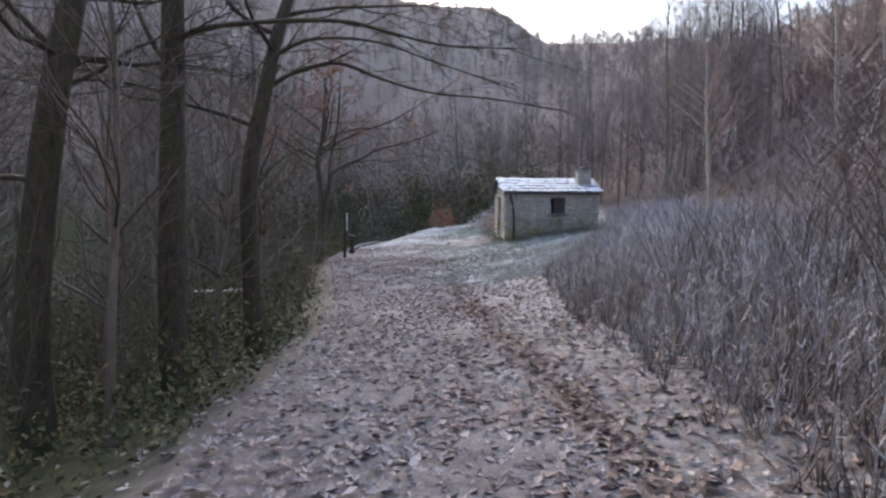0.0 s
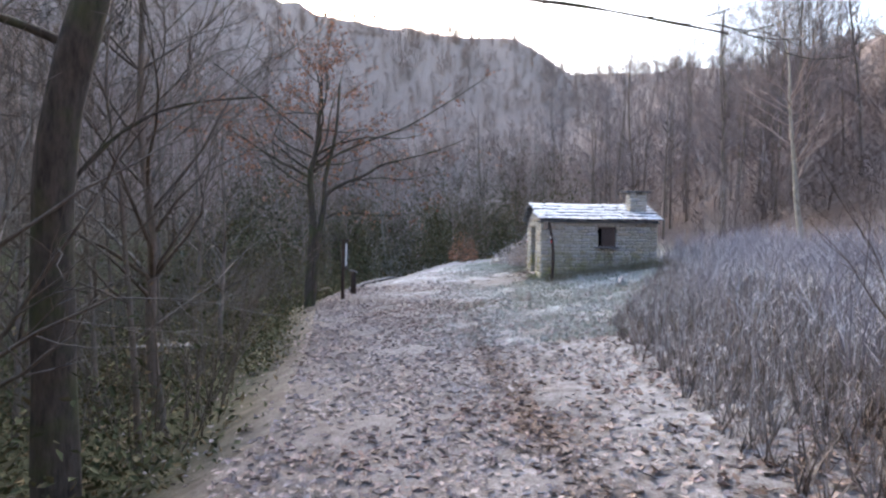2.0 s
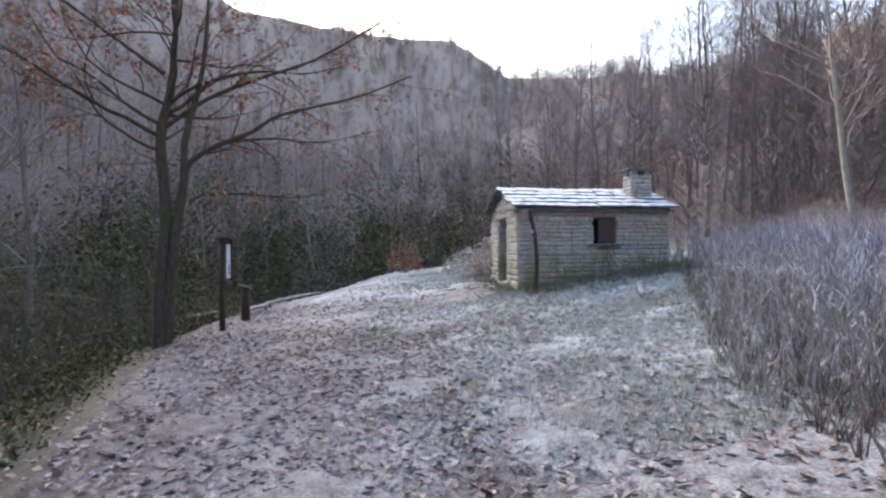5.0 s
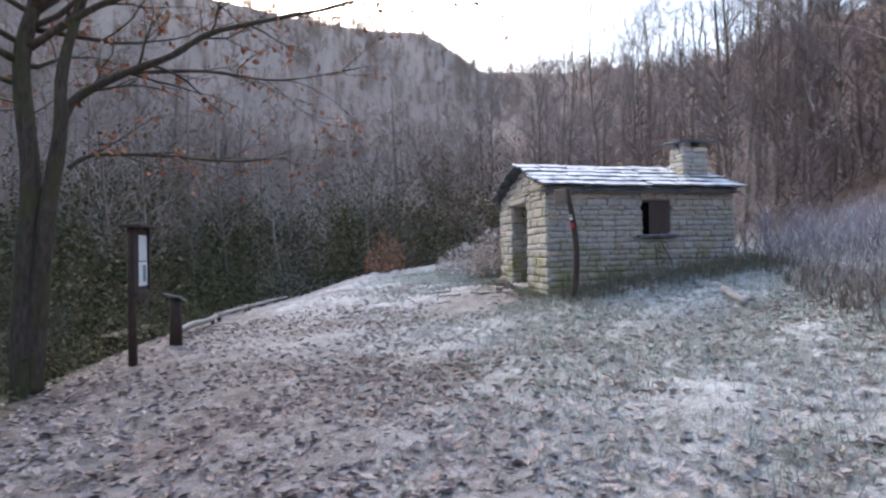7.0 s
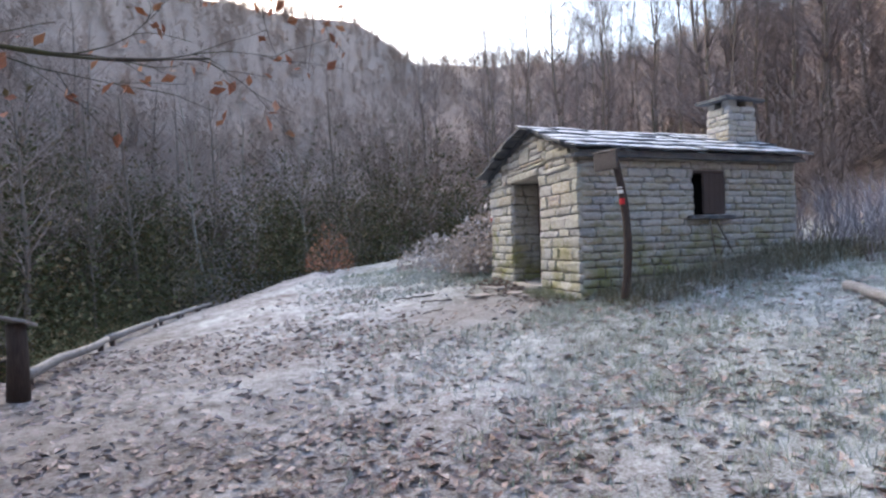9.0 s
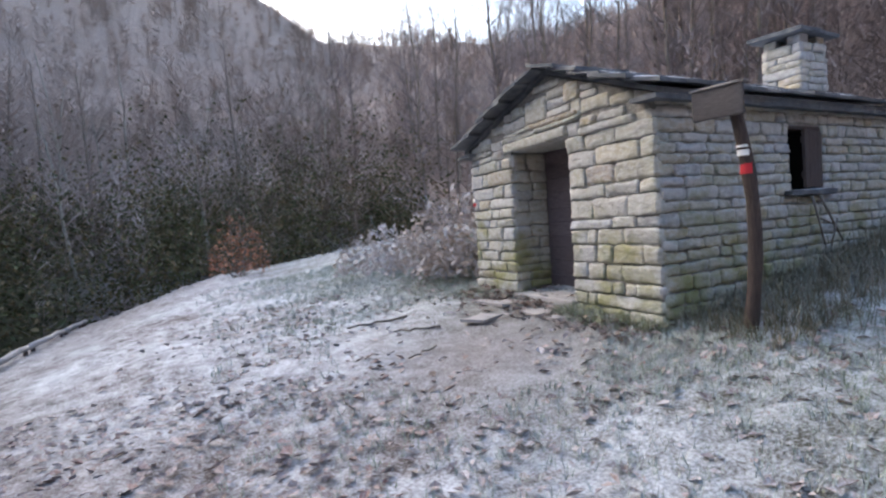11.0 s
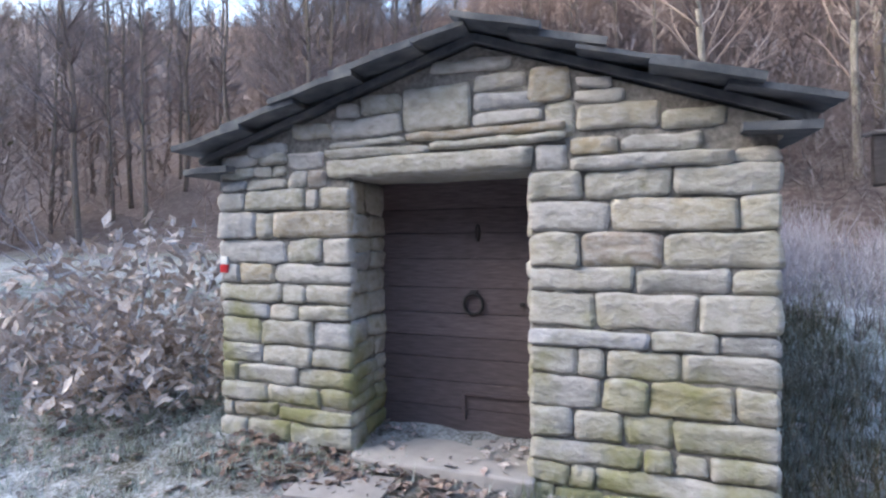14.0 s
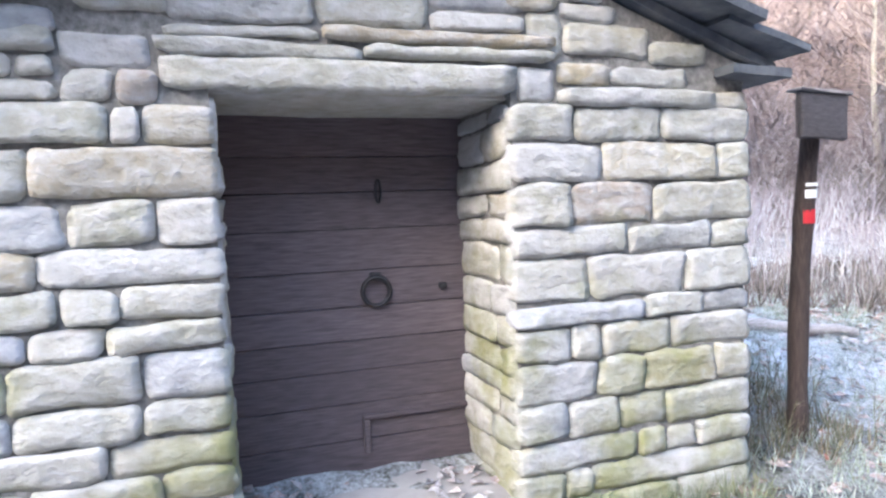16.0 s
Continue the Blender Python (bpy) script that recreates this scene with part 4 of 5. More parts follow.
def single_tree(name, base, pts, rads, limbs, seed, label, leaves=False, depth=3, bark=BARK, twig=BARK, extra=10, floor=None, lift=0.006, boughs=(), stems=()):
    """A tree of its own: a trunk through pts (relative to its base), named limbs (start height share, direction, length, radius) and twigs."""
    r = random.Random(seed)
    x, y = base
    o = thing(name, (x, y, ground_z(x, y) - 0.22), label, "tree")
    tr, tw, lf = Buf(), Buf(), Buf() if leaves else None
    fine, fr = trunk_line(tr, pts, rads)
    part("trunk", tr, bark, o)
    for share, d, ln, rr in limbs:
        i = int(share * (len(fine) - 1))
        limb = Buf()
        grow(limb, tw, fine[i], Vector(d).normalized(), ln, rr, depth, r, 5, 8, 0.14, lift, 0.55, 0.85, lf, 1, 2, 0.005, floor)
        part("limb", limb, bark, o)
    for way, r0, sprays in boughs:
        bough = Buf()
        line, lr = trunk_line(bough, [Vector(p) - o.matrix_basis.translation for p in way], [r0 * (1 - 0.8 * k / (len(way) - 1)) for k in range(len(way))], 7)
        for k in range(sprays):
            i = 2 + int((len(line) - 3) * (k + r.random()) / sprays)
            along = (line[min(i + 1, len(line) - 1)] - line[i - 1]).normalized()
            d = (along + Vector((r.gauss(0, 0.5), r.gauss(0, 0.5), r.uniform(-0.7, 0.5)))).normalized()
            grow(bough, tw, line[i], d, r.uniform(0.4, 1.1), max(0.006, lr[i] * 0.45), 1, r, 4, 5, 0.16, -0.01, 0.6, 0.8, lf, 1, 2, 0.004, None)
        part("limb", bough, bark, o)
    for way, r0, r1 in stems:
        stem = Buf()
        line, lr = trunk_line(stem, [Vector(p) - o.matrix_basis.translation for p in way], [r0 + (r1 - r0) * k / (len(way) - 1) for k in range(len(way))], 9)
        part("stem", stem, bark, o)
    for _ in range(extra):
        i = r.randrange(int(len(fine) * 0.45), len(fine))
        a = r.uniform(0, 6.283)
        grow(tw, tw, fine[i], Vector((math.cos(a), math.sin(a), r.uniform(0.1, 0.9))).normalized(), r.uniform(0.9, 2.0), min(0.04, fr[i] * 0.5), 2, r, 4, 5, 0.16, 0.03, 0.6, 0.9, lf, 1, 3, 0.004, floor)
    part("crown", tw, twig, o, "fine bare twigs")
    if leaves and lf.v:
        part("leaves", lf, OAK_LEAF, o, "withered orange leaves still hanging", smooth=False)
    return o


single_tree("leaning_tree", (-2.80, -18.3), [(0, 0, 0), (-0.04, 0, 1.2), (0.0, 0.1, 2.4), (0.22, 0.15, 3.9), (0.5, 0.3, 5.5), (0.9, 0.3, 8.0)], [0.20, 0.165, 0.15, 0.135, 0.11, 0.06],
            [(0.62, (0.5, 0.8, 0.6), 2.0, 0.03)], 1, "dark mossy tree leaning over the bank", floor=3.6, extra=6,
            boughs=[(((-2.62, -18.2, 2.55), (-2.3, -17.9, 2.85), (-2.0, -17.4, 2.8)), 0.03, 2)])
single_tree("bank_tree", (-2.02, -17.0), [(0, 0, 0), (-0.02, 0, 1.5), (0.02, 0.05, 3.2), (0.06, 0.1, 5.0), (0.1, 0.2, 8.0)], [0.19, 0.165, 0.15, 0.13, 0.07],
            [(0.62, (-0.9, 0.2, 0.25), 1.6, 0.028)], 2, "dark upright tree beside the path", floor=3.6, lift=0.0, extra=6,
            boughs=[(((-1.98, -16.95, 3.15), (-1.75, -16.95, 3.38), (-1.1, -17.0, 3.48), (0.0, -17.0, 3.52), (0.65, -17.0, 3.38), (1.3, -17.0, 3.25), (2.1, -17.1, 3.2)), 0.042, 9)])
single_tree("arching_tree", (-1.55, -15.4), [(0, 0, 0), (-0.03, 0, 1.4), (-0.05, 0.05, 2.9), (0.16, 0.15, 4.1), (0.42, 0.3, 5.3), (1.0, 0.6, 7.2)], [0.165, 0.135, 0.125, 0.115, 0.09, 0.05],
            [(0.66, (-0.6, 0.6, 0.6), 1.8, 0.03), (0.80, (0.8, 0.5, 0.5), 2.4, 0.035)], 3, "crooked dark tree arching over the path", floor=3.6, lift=0.0, extra=6,
            boughs=[(((-1.50, -15.3, 2.75), (-1.30, -15.1, 3.15), (-0.85, -15.0, 3.42), (-0.3, -14.95, 3.52), (0.35, -14.9, 3.3), (1.1, -14.8, 3.12), (2.1, -14.7, 3.05), (3.3, -14.6, 2.88)), 0.042, 12),
                    (((-1.40, -15.25, 3.3), (-1.15, -15.2, 3.62), (-0.6, -15.2, 3.82), (0.3, -15.3, 3.75), (1.2, -15.2, 3.48), (2.4, -15.1, 3.12)), 0.036, 10),
                    (((-1.60, -15.3, 1.5), (-1.3, -15.1, 1.95), (-0.95, -14.9, 2.2), (-0.3, -14.8, 2.3)), 0.02, 2)])
single_tree("oak_tree", (-3.24, -1.8), [(0, 0, 0), (0.03, 0, 1.6), (0.10, 0.02, 2.8), (0.0, 0.05, 4.2), (0.2, 0.1, 5.3), (0.3, 0.2, 7.4)], [0.17, 0.125, 0.11, 0.095, 0.07, 0.03],
            [(0.60, (-0.8, -0.5, 0.5), 2.6, 0.05), (0.72, (0.5, 0.6, 0.7), 2.6, 0.045), (0.74, (0.5, -0.6, 0.7), 2.6, 0.045), (0.56, (-0.9, 0.3, 0.35), 2.4, 0.04), (0.8, (0.2, -0.3, 0.9), 2.4, 0.04)], 6,
            "twin-stemmed young oak with withered orange leaves by the path", True, 3, floor=2.9, lift=0.015,
            boughs=[(((-2.80, -1.8, 2.2), (-2.66, -1.8, 2.55), (-2.15, -1.85, 2.85), (-1.53, -1.9, 3.09), (-1.06, -1.9, 3.39), (-0.3, -1.9, 3.6), (0.54, -1.9, 3.82), (1.5, -2.0, 4.19)), 0.062, 14),
                    (((-2.72, -1.8, 1.75), (-2.45, -1.75, 1.92), (-1.7, -1.7, 1.93), (-0.91, -1.6, 1.88), (-0.2, -1.5, 1.95)), 0.032, 9),
                    (((-2.0, -1.85, 2.9), (-1.2, -1.5, 3.05), (-0.3, -1.2, 3.05), (0.9, -1.0, 3.35)), 0.028, 9),
                    (((-3.05, -1.75, 3.7), (-2.5, -1.8, 4.0), (-1.84, -1.9, 4.17), (-1.2, -1.9, 4.25), (-0.51, -2.0, 4.19), (0.2, -2.1, 4.3)), 0.04, 9)]
                    + [(((-3.15, -1.75, 3.2), (-2.4, -1.7, 3.75), (-1.4, -1.65, 4.2), (-0.36, -1.6, 4.6), (0.9, -1.6, 5.35), (2.12, -1.6, 6.15)), 0.05, 12),
                       (((-3.15, -1.8, 4.2), (-3.9, -1.75, 4.75), (-4.9, -1.7, 5.5), (-6.8, -1.6, 6.9)), 0.045, 10)],
            stems=[(((-3.17, -1.78, -0.9), (-3.10, -1.8, -0.2), (-2.96, -1.8, 1.19), (-2.80, -1.8, 2.2), (-2.78, -1.75, 3.0), (-2.5, -1.6, 4.4), (-2.4, -1.5, 6.0)), 0.13, 0.03)])


# kinds of woodland tree, built once and copied
def woodland_tree(seed, h, r0, bark, twig, lean):
    r = random.Random(seed)
    o = thing("woodland_tree", (0, 0, -500), "slender bare woodland tree on the slope", "tree", "bare woodland trees")
    tr, br, tw = Buf(), Buf(), Buf()
    pts = [(lean * (k / 5) ** 1.5 + r.gauss(0, 0.06), r.gauss(0, 0.06) * k / 2, h * k / 5) for k in range(6)]
    fine, fr = trunk_line(tr, pts, [r0 * (1 - 0.16 * k) for k in range(6)], 7)
    for _ in range(46 if h > 11 else 24):
        i = r.randrange(int(len(fine) * 0.3), len(fine))
        a = r.uniform(0, 6.283)
        grow(br, tw, fine[i], Vector((math.cos(a), math.sin(a), r.uniform(0.5, 1.5))).normalized(), r.uniform(1.0, 2.4), min(0.03, fr[i] * 0.5), 2, r, 4, 4, 0.14, 0.05, 0.6, 0.8, None, 1, 3, 0.006)
    part("trunk", tr, bark, o)
    tw.add(br.v, br.f)
    part("crown", tw, twig, o)
    return o


kinds = [woodland_tree(40 + k, h, r0, WOOD_BARK if k % 3 or k >= 6 else PALE_BARK, TWIG if k in (1, 3, 5) else (REAR_TWIG if k >= 6 else HAZY_TWIG), ln) for k, (h, r0, ln) in enumerate(((8.5, 0.11, 0.6), (7.0, 0.08, -0.4), (10.0, 0.13, 0.3), (6.0, 0.07, 0.8), (9.0, 0.10, -0.7), (7.5, 0.06, 0.2), (13.0, 0.11, 0.5), (11.5, 0.09, -0.5)))]
TALL = 6
rng = random.Random(77)


def clear_of_path(x, y):
    if edge_x(y) - 2.8 < x < 4.5 + (2.5 if y > -6 else 0) and -45 < y < 21:
        return False
    if 3.0 < x < 10.5 and -1.5 < y < 8.5:
        return False
    return True


placed = []
tries = 0
first_of = [True] * len(kinds)
while len(placed) < 230 and tries < 9000:
    tries += 1
    x, y = rng.uniform(-30, 34), rng.uniform(-40, 44)
    if not clear_of_path(x, y) or any((x - a) ** 2 + (y - b) ** 2 < 2.2 for a, b in placed):
        continue
    if -9.5 < x < 0 and -9 < y < 12:
        continue
    if 4 < x < 11 and -24 < y < 9:
        continue
    if y < -26 and abs(x) < 5:
        continue
    if x > -6 and y > 9 and x < 12 and y < 26:
        continue
    placed.append((x, y))
    k = rng.randrange(TALL)
    if x > 11 and y > 4 and rng.random() < 0.75:
        k = TALL + rng.randrange(2)
    m = Matrix.Translation((x, y, ground_z(x, y) - 0.15)) @ pose(0, 0, 0, rng.uniform(-3, 3), rng.uniform(-3, 3), rng.uniform(0, 360))
    if first_of[k]:
        kinds[k].matrix_basis = m
        first_of[k] = False
    else:
        copy_thing(kinds[k], m)


# slender trees crowding the bank below the path
for _ in range(21):
    y = rng.uniform(-19.0, -6.5)
    x = float(edge_x(y)) - 1.3 - 6.5 * rng.random() ** 1.3
    if math.hypot(x + 2.2, y + 16.8) < 1.0:
        continue
    copy_thing(kinds[rng.choice((1, 5))], Matrix.Translation((x, y, ground_z(x, y) - 0.12)) @ pose(0, 0, 0, rng.uniform(-5, 5), rng.uniform(-5, 5), rng.uniform(0, 360)) @ Matrix.Scale(rng.uniform(0.6, 0.9), 4))


# a stand of taller trees on the slope beyond the hut
for k in range(40):
    b, d = radians(rng.uniform(29, 62) if k < 26 else rng.uniform(46, 62)), rng.uniform(27, 46) if k < 26 else rng.uniform(17, 27)
    x, y = 2 + d * math.sin(b), d * math.cos(b)
    copy_thing(kinds[TALL + rng.randrange(2)], Matrix.Translation((x, y, ground_z(x, y) - 0.15)) @ pose(0, 0, 0, rng.uniform(-3, 3), rng.uniform(-3, 3), rng.uniform(0, 360)))


# ---- far woods: fuzz of small bare trees over the hillsides ----
def far_woods(name, n, seed, near, far, size, twigs_n, material, label, sector=None, thick=0.0075):
    r = np.random.RandomState(seed)
    V, F = [], []
    count = 0
    vo = 0
    while count < n:
        b, d = r.uniform(-180, 180), math.sqrt(r.uniform(near ** 2, far ** 2))
        if sector and not (sector[0] < b < sector[1]):
            continue
        x, y = 2 + d * math.sin(math.radians(b)), d * math.cos(math.radians(b))
        if not clear_of_path(x, y) and d < 30:
            continue
        z = float(land(x, y)) - 0.2
        h = size * r.uniform(0.6, 1.25)
        w = thick * h * max(1.0, d / 70)
        a = r.uniform(0, 6.283, twigs_n)
        t = r.uniform(0.08, 0.85, twigs_n)
        ln = h * r.uniform(0.28, 0.55, twigs_n) * (1.15 - t * 0.6)
        ups = r.uniform(-0.15, 1.0, twigs_n)
        base = np.stack([np.zeros(twigs_n), np.zeros(twigs_n), t * h], -1) + r.normal(0, 0.03 * h, (twigs_n, 3)) * [1, 1, 0.2]
        d3 = np.stack([np.cos(a), np.sin(a), ups], -1)
        d3 /= np.linalg.norm(d3, axis=1)[:, None]
        tip = base + d3 * ln[:, None]
        side = np.stack([-np.sin(a + r.uniform(-1, 1)), np.cos(a), np.zeros(twigs_n)], -1) * w * r.uniform(0.6, 1.3, (twigs_n, 1))
        v = np.concatenate([base - side, base + side, tip], 0)
        tr = np.array([[-0.9 * w, -0.6 * w, 0], [0.9 * w, -0.6 * w, 0], [0, 0.9 * w, 0], [r.normal(0, 0.12 * h), r.normal(0, 0.12 * h), h * 0.9]])
        v = np.concatenate([v, tr], 0) + [x, y, z]
        i = np.arange(twigs_n)
        f = np.stack([i, i + twigs_n, i + 2 * twigs_n], -1)
        k = 3 * twigs_n
        f = np.concatenate([f, [[k, k + 1, k + 3], [k + 1, k + 2, k + 3], [k + 2, k, k + 3]]], 0)
        V.append(v)
        F.append(f + vo)
        vo += len(v)
        count += 1
    me = bpy.data.meshes.new(name)
    me.from_pydata(np.concatenate(V).tolist(), [], np.concatenate(F).tolist())
    me.materials.append(material)
    tagged(new(name, me), label, "woods", kind="stuff")


# these two belts get their haze from the paled twig colour
far_woods("far_woods", 9500, 3, 46, 126, 3.3, 64, HAZY_TWIG, "grey-brown bare woods on the far hillsides, paled in colour for haze")
far_woods("middle_woods", 1700, 4, 24, 52, 5.0, 80, HAZY_TWIG, "bare brown woods at the valley sides", None, 0.0045)
far_woods("rear_wood", 420, 9, 14, 32, 4.5, 110, REAR_TWIG, "bare brown thicket on the slope", (48, 150), 0.0024)
far_woods("slope_wood", 260, 10, 12.0, 19, 3.0, 110, REAR_TWIG, "bare brown undergrowth on the slope above the path", (55, 155), 0.0022)


# ---- undergrowth ----
def scatter(name, n, seed, box_, keep, build, material, label, category, smooth=False):
    r = random.Random(seed)
    b = Buf()
    made = 0
    tries = 0
    while made < n and tries < n * 12:
        tries += 1
        x, y = r.uniform(box_[0], box_[2]), r.uniform(box_[1], box_[3])
        k = keep(x, y)
        if k <= 0 or r.random() > k:
            continue
        build(b, Vector((x, y, ground_z(x, y))), r)
        made += 1
    tagged(new(name, b.mesh(name, material, smooth)), label, category, kind="stuff")


def in_hut(x, y, pad=0.0):
    y = y - 0.095 * (x - WX)
    return WX - pad < x < EX + 0.35 + pad and SY - pad < y < NY + pad


def litter_density(x, y):
    if in_hut(x, y):
        return 0
    e = float(edge_x(y))
    if x < e - 1.2:
        return 0.05
    bare = math.exp(-((x - 2.9) / 1.2) ** 2 - ((y - 3.3) / 1.8) ** 2)
    far = 1.0 if y < -1 else 0.5
    return max(0.12, 1 - 0.85 * bare) * far * (1.0 if x > e else 0.12)


scatter("path_leaves", 17000, 64, (-4.5, -24.5, 2.2, 4), lambda x, y: litter_density(x, y) * min(1, max(0, 1.6 - 0.6 * x)), lambda b, p, r: b.leaf(p + Vector((0, 0, r.uniform(0.010, 0.024))), r.uniform(0.045, 0.115), r, 0.42, r.uniform(0.45, 0.75)), PATH_LEAF,
        "trodden pinkish-brown leaves on the path", "leaves")
scatter("fallen_leaves", 24000, 12, (-0.5, -24.5, 7.5, 8), lambda x, y: litter_density(x, y) * min(1, max(0.12, 0.4 * x + 0.2)), lambda b, p, r: b.leaf(p + Vector((0, 0, r.uniform(0.010, 0.024))), r.uniform(0.05, 0.13), r, 0.45, r.uniform(0.45, 0.75)), LITTER,
        "brown and frost-whitened fallen leaves on the ground", "leaves")


scatter("rut_leaves", 1500, 61, (1.2, -24.5, 2.7, -8), lambda x, y: math.exp(-((x - float(np.interp(y, [-24, -16.5, -14.5, -11, -8], [2.6, 2.15, 2.0, 1.75, 1.65]))) / 0.2) ** 2), lambda b, p, r: b.leaf(p + Vector((0, 0, r.uniform(0.02, 0.035))), r.uniform(0.05, 0.12), r, 0.4, 0.6), BROWN_LEAF,
        "damp brown leaves gathered in the wheel rut", "leaves")
scatter("verge_leaves", 2600, 63, (2.2, -24.5, 5.5, -14), lambda x, y: min(1, max(0, (x - 2.4) / 1.2)), lambda b, p, r: b.leaf(p + Vector((0, 0, r.uniform(0.02, 0.05))), r.uniform(0.05, 0.12), r, 0.5, 0.6), BROWN_LEAF,
        "damp brown leaves on the rough verge", "leaves")
scatter("door_leaves", 90, 62, (3.75, 3.1, 4.93, 4.4), lambda x, y: 0.25 + 0.75 * (x > 4.55) * (abs(y - 3.75) > 0.25), lambda b, p, r: b.leaf(Vector((p.x, p.y, max(p.z + 0.02, -0.122 if p.x > 4.35 else p.z + 0.02))), r.uniform(0.05, 0.11), r, 0.4, 0.6), LITTER,
        "dry brown leaves blown against the door sill", "leaves")


def grass_tuft(b, p, r, n=6, h=0.09, w=0.004):
    for _ in range(n):
        a = r.uniform(0, 6.283)
        d = Vector((math.cos(a) * r.uniform(0.2, 0.9), math.sin(a) * r.uniform(0.2, 0.9), 1)) * h * r.uniform(0.5, 1.3)
        b.blade(p + Vector((r.uniform(-.04, .04), r.uniform(-.04, .04), 0)), d, w)


def weed(b, p, r, lo=0.35, hi=1.1, w=0.006):
    h = r.uniform(lo, hi)
    lean = Vector((r.gauss(0, 0.16), r.gauss(0, 0.16), 1)) * h
    b.tube([p - Vector((0, 0, 0.05)), p + lean * 0.5 + Vector((r.gauss(0, .02), r.gauss(0, .02), 0)), p + lean], [w, w * 0.8, w * 0.4], 3, False)
    for _ in range(r.randrange(4, 9)):
        t = r.uniform(0.3, 1.0)
        a = r.uniform(0, 6.283)
        b.blade(p + lean * t, Vector((math.cos(a), math.sin(a), r.uniform(0.1, 1.2))) * h * r.uniform(0.08, 0.26), 0.006)


scatter("frosted_grass", 19000, 13, (0.5, -9, 9, 14), lambda x, y: 0 if in_hut(x, y, 0.02) or math.hypot(x - 3.0, (y - 3.4) * 0.7) < 1.3 else min(1, 0.15 + 0.3 * max(0, x - 1)), grass_tuft, GRASS,
        "short frosted grass round the hut", "grass")
scatter("dry_foot_weeds", 420, 65, (4.55, 0.5, 9.3, 2.2), lambda x, y: 0 if in_hut(x, y, 0.05) else 1.0, lambda b, p, r: weed(b, p, r, 0.12, 0.42, 0.004), BANK_GRASS, "dry brown stalks along the foot of the hut", "weeds")
scatter("foot_leaves", 650, 66, (3.4, 1.7, 4.42, 5.3), lambda x, y: 0.1 + 0.9 * (x > 3.9), lambda b, p, r: b.leaf(p + Vector((0, 0, r.uniform(0.012, 0.04))), r.uniform(0.05, 0.11), r, 0.5, 0.6), BROWN_LEAF, "brown oak leaves drifted along the front of the hut", "leaves")
scatter("green_grass", 140, 14, (3.9, 1.2, 4.5, 3.3), lambda x, y: 1.0 if x < 4.42 and 1.75 < y < 3.15 and x > 4.05 + 0.15 * abs(y - 2.9) else 0, lambda b, p, r: grass_tuft(b, p, r, 7, 0.13), GREEN_GRASS,
        "green grass tufts at the foot of the hut", "grass")
scatter("bank_grass", 900, 15, (4.5, 0.7, 9.2, 2.1), lambda x, y: 0 if in_hut(x, y, 0.02) else 0.9, lambda b, p, r: grass_tuft(b, p, r, 7, 0.17, 0.005), BANK_GRASS, "dry grass along the foot of the hut", "grass")


def weed_zone(x, y):
    """The rough ground beside the path."""
    if in_hut(x, y, 0.3):
        return 0
    lim = float(np.interp(y, [-24, -15, -8, -3, 2, 10], [2.9, 3.3, 4.2, 6.6, 9.0, 9.6]))
    if x < lim:
        return 0
    return min(1, 0.35 + (x - lim) * 0.5)


scatter("dry_weeds", 4200, 16, (2.8, -25, 10, 6), weed_zone, lambda b, p, r: weed(b, p, r, 0.25, 0.85), WEED, "dry frosted weeds beside the path", "weeds")
scatter("rough_tussocks", 6800, 23, (2.6, -25, 9, 2), weed_zone, lambda b, p, r: grass_tuft(b, p, r, 9, 0.28, 0.008), DRY_GRASS, "rough frosted grass tussocks", "grass")


def shrub(b, p, r, lo=1.0, hi=2.2):
    for _ in range(r.randrange(5, 9)):
        a = r.uniform(0, 6.283)
        grow(b, b, p + Vector((r.uniform(-.15, .15), r.uniform(-.15, .15), -0.05)), Vector((math.cos(a) * 0.4, math.sin(a) * 0.4, 1)).normalized(), r.uniform(lo, hi), 0.011, 1, r, 6, 4, 0.10, 0.03, 0.5, 0.7, None, 1, 3, 0.0035)


scatter("brown_thicket", 90, 27, (4.0, -24.5, 10, -14), lambda x, y: 0.0 if weed_zone(x - 1.6, y) <= 0 else 1.0, lambda b, p, r: shrub(b, p, r, 0.6, 1.6), TWIG, "tangled brown thicket of bare shrubs beside the path", "shrubs")
scatter("frosted_thicket", 105, 17, (3.6, -18, 13, -3.5), lambda x, y: 0.0 if weed_zone(x - (1.6 if y < -6 else 1.2), y) <= 0 else 1.0, lambda b, p, r: shrub(b, p, r, 0.45, 1.15), FROST_TWIG, "rime-covered thicket of bare shrubs beside the path", "shrubs")
scatter("hut_thicket", 210, 18, (8.6, -5, 13, 3), lambda x, y: 0 if in_hut(x, y, 0.4) or x < 9.6 - 0.25 * y else 1.0, lambda b, p, r: shrub(b, p, r, 0.3, 0.95), FROST_TWIG, "rime-covered bare shrubs behind the hut", "shrubs")
scatter("bank_saplings", 170, 19, (-14, -23, -1.0, 6), lambda x, y: 1.0 if x < edge_x(y) - 0.7 else 0, lambda b, p, r: shrub(b, p, r, 0.8, 2.4), TWIG, "thin bare saplings on the wooded bank", "saplings")


def green_clump(b, p, r, n=60, rad=0.5, hgt=0.8, big=1.0):
    for _ in range(n):
        q = Vector((r.gauss(0, rad * 0.5), r.gauss(0, rad * 0.5), abs(r.gauss(0, hgt * 0.45)) + 0.03))
        b.leaf(p + q, big * r.uniform(0.07, 0.15), r, 1.0, 0.5)


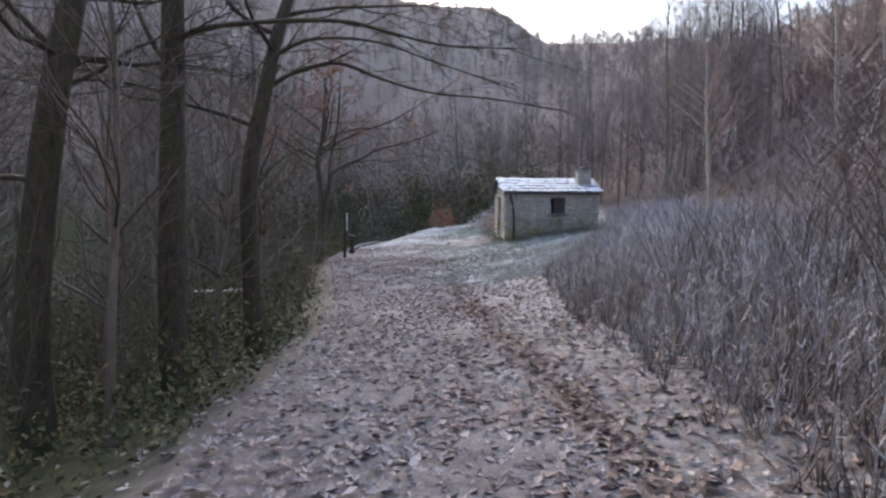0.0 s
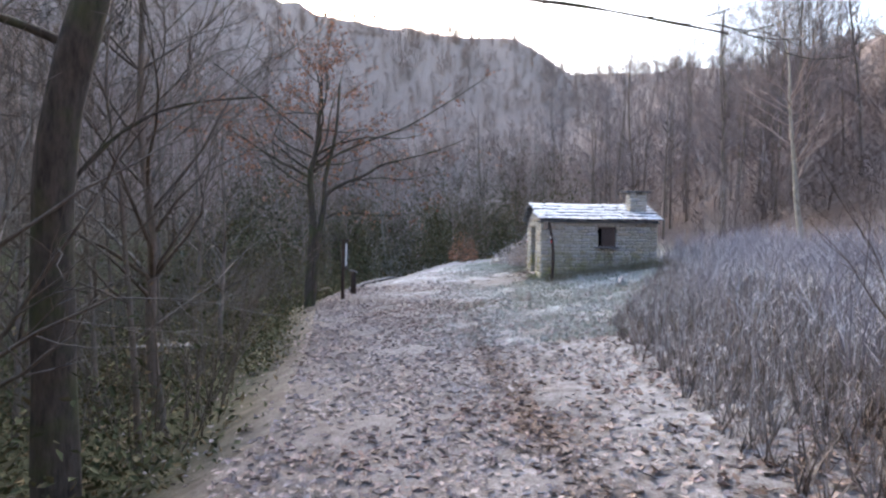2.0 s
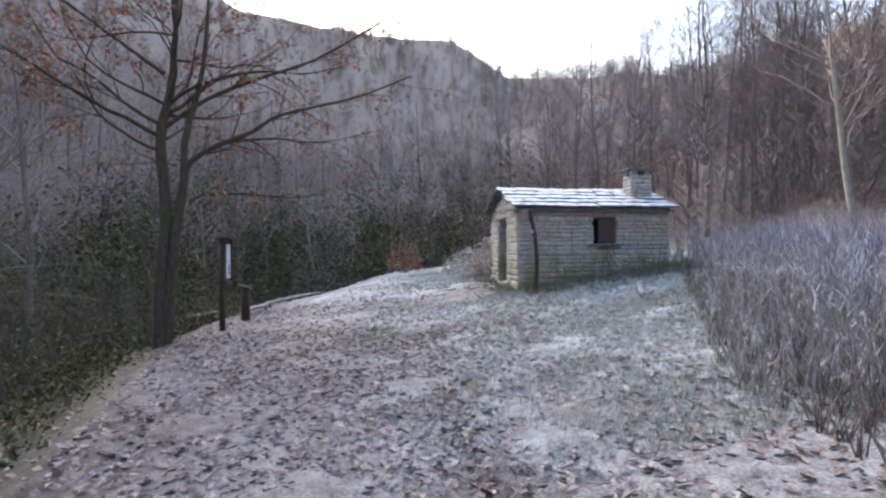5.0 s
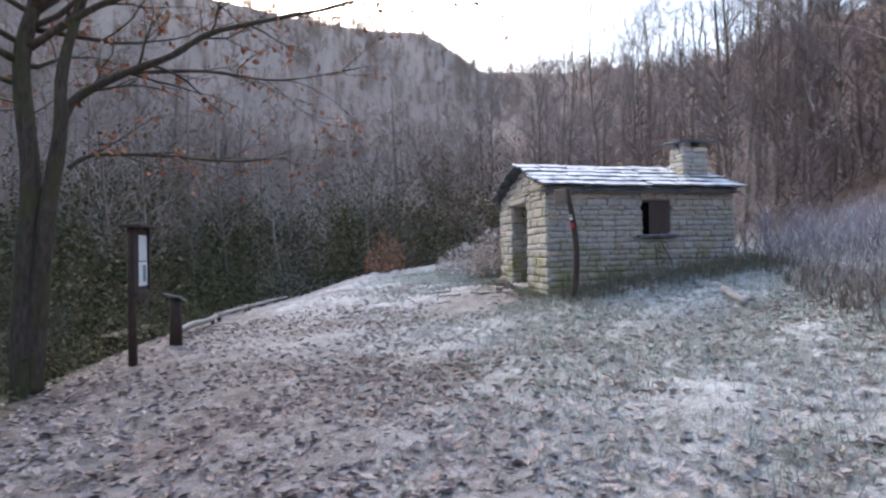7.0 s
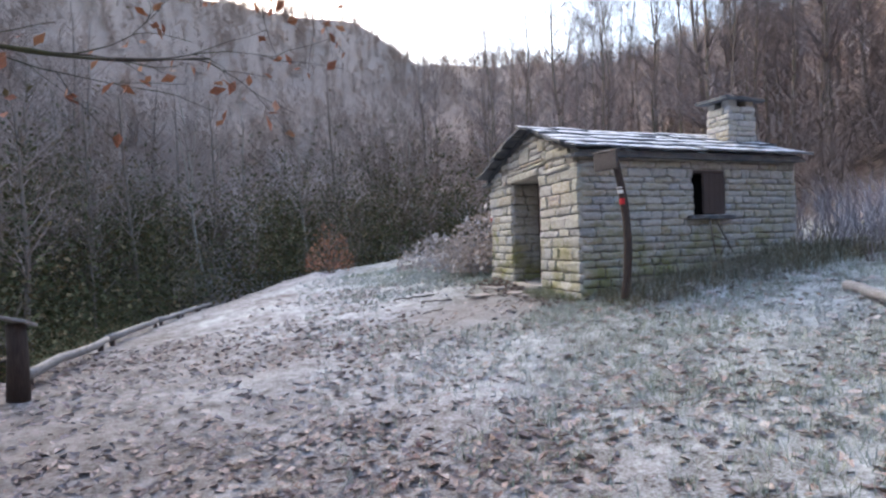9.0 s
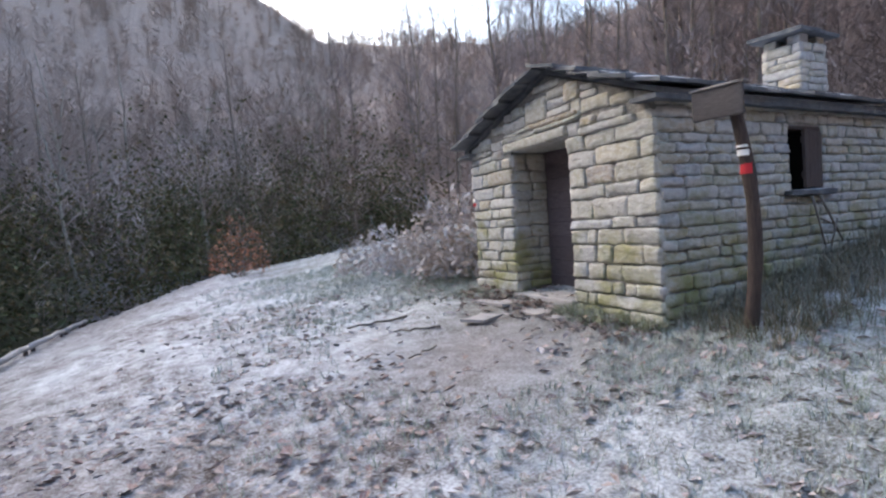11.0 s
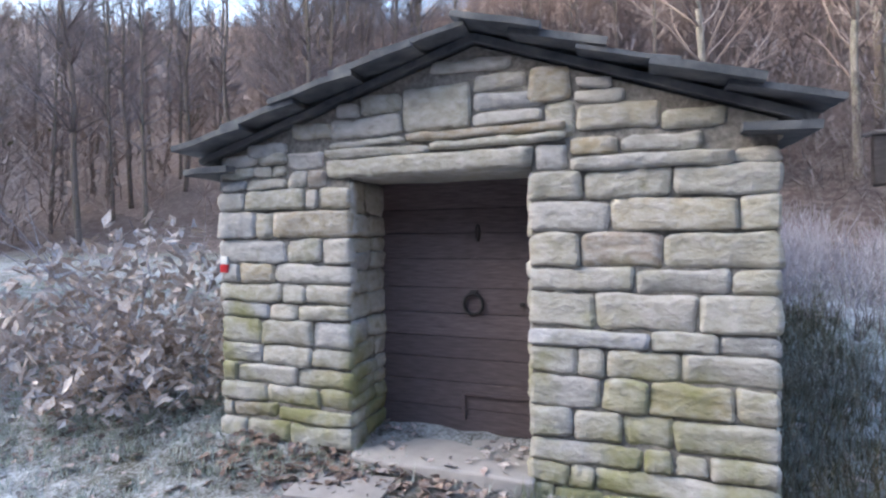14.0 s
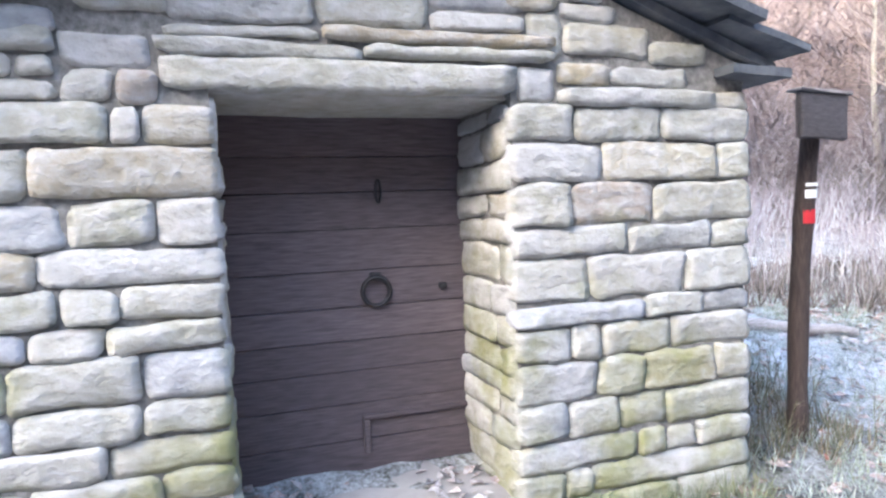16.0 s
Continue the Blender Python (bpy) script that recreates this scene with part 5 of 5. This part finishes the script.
scatter("evergreen_undergrowth", 1300, 20, (-13, -23, -0.5, 12), lambda x, y: 1.0 if x < edge_x(y) - 0.5 else 0, lambda b, p, r: green_clump(b, p, r, 60, 0.55, r.uniform(0.3, 1.1), 0.75), EVERGREEN, "dark green brambles and ivy on the wooded bank", "undergrowth")
scatter("bank_evergreens", 75, 24, (-8, -21, -1.6, 3), lambda x, y: 1.0 if x < edge_x(y) - 1.0 else 0, lambda b, p, r: green_clump(b, p, r, 230, 0.8, r.uniform(0.8, 2.4), 0.8), EVERGREEN, "dark green ivy and holly between the bank trees", "undergrowth")
scatter("valley_evergreens", 170, 21, (-16, 8, 11, 36), lambda x, y: 1.0 if y > 23 or x < edge_x(y) - 3 else 0, lambda b, p, r: green_clump(b, p, r, 420, 2.6, r.uniform(2.0, 7.0), 1.9), EVERGREEN, "dark green holly and ivy in the valley woods", "undergrowth")


def bush(name, base, n, rad, h, mat, twig, label, seed, leaf=0.09):
    r = random.Random(seed)
    x, y = base
    o = thing(name, (x, y, ground_z(x, y)), label, "bush")
    b, t = Buf(), Buf()
    for _ in range(26):
        a = r.uniform(0, 6.283)
        grow(t, t, Vector((r.uniform(-.3, .3) * rad, r.uniform(-.3, .3) * rad, -0.05)), Vector((math.cos(a), math.sin(a), r.uniform(0.4, 1.6))).normalized(), h * r.uniform(0.6, 1.1), 0.012, 1, r, 5, 4, 0.14, -0.02, 0.5, 0.9, None, 1, 3, 0.004)
    for _ in range(n):
        a, d = r.uniform(0, 6.283), rad * math.sqrt(r.random())
        z = h * (1 - (d / rad) ** 2 * 0.7) * r.uniform(0.1, 1.05)
        b.leaf(Vector((d * math.cos(a), d * math.sin(a), z)), leaf * r.uniform(0.6, 1.4), r, 1.1, 0.45)
    part("stem_tangle", t, twig, o)
    part("leaves", b, mat, o, smooth=False)


bush("bracken_heap", (5.3, 7.3), 1500, 1.5, 1.5, BRACKEN, FROST_TWIG, "collapsed heap of dead frosted bracken beside the hut", 51, 0.16)
bush("bracken_heap", (4.6, 6.6), 500, 0.8, 0.7, BRACKEN, FROST_TWIG, "low frosted bracken at the hut corner", 52, 0.14)
bush("bracken_heap", (4.4, 9.2), 800, 1.3, 1.0, BRACKEN, FROST_TWIG, "frosted bracken beyond the hut", 53, 0.15)
bush("beech_sapling", (1.9, 17.5), 480, 0.95, 2.1, OAK_LEAF, TWIG, "small beech bush with dry orange leaves", 54, 0.13)
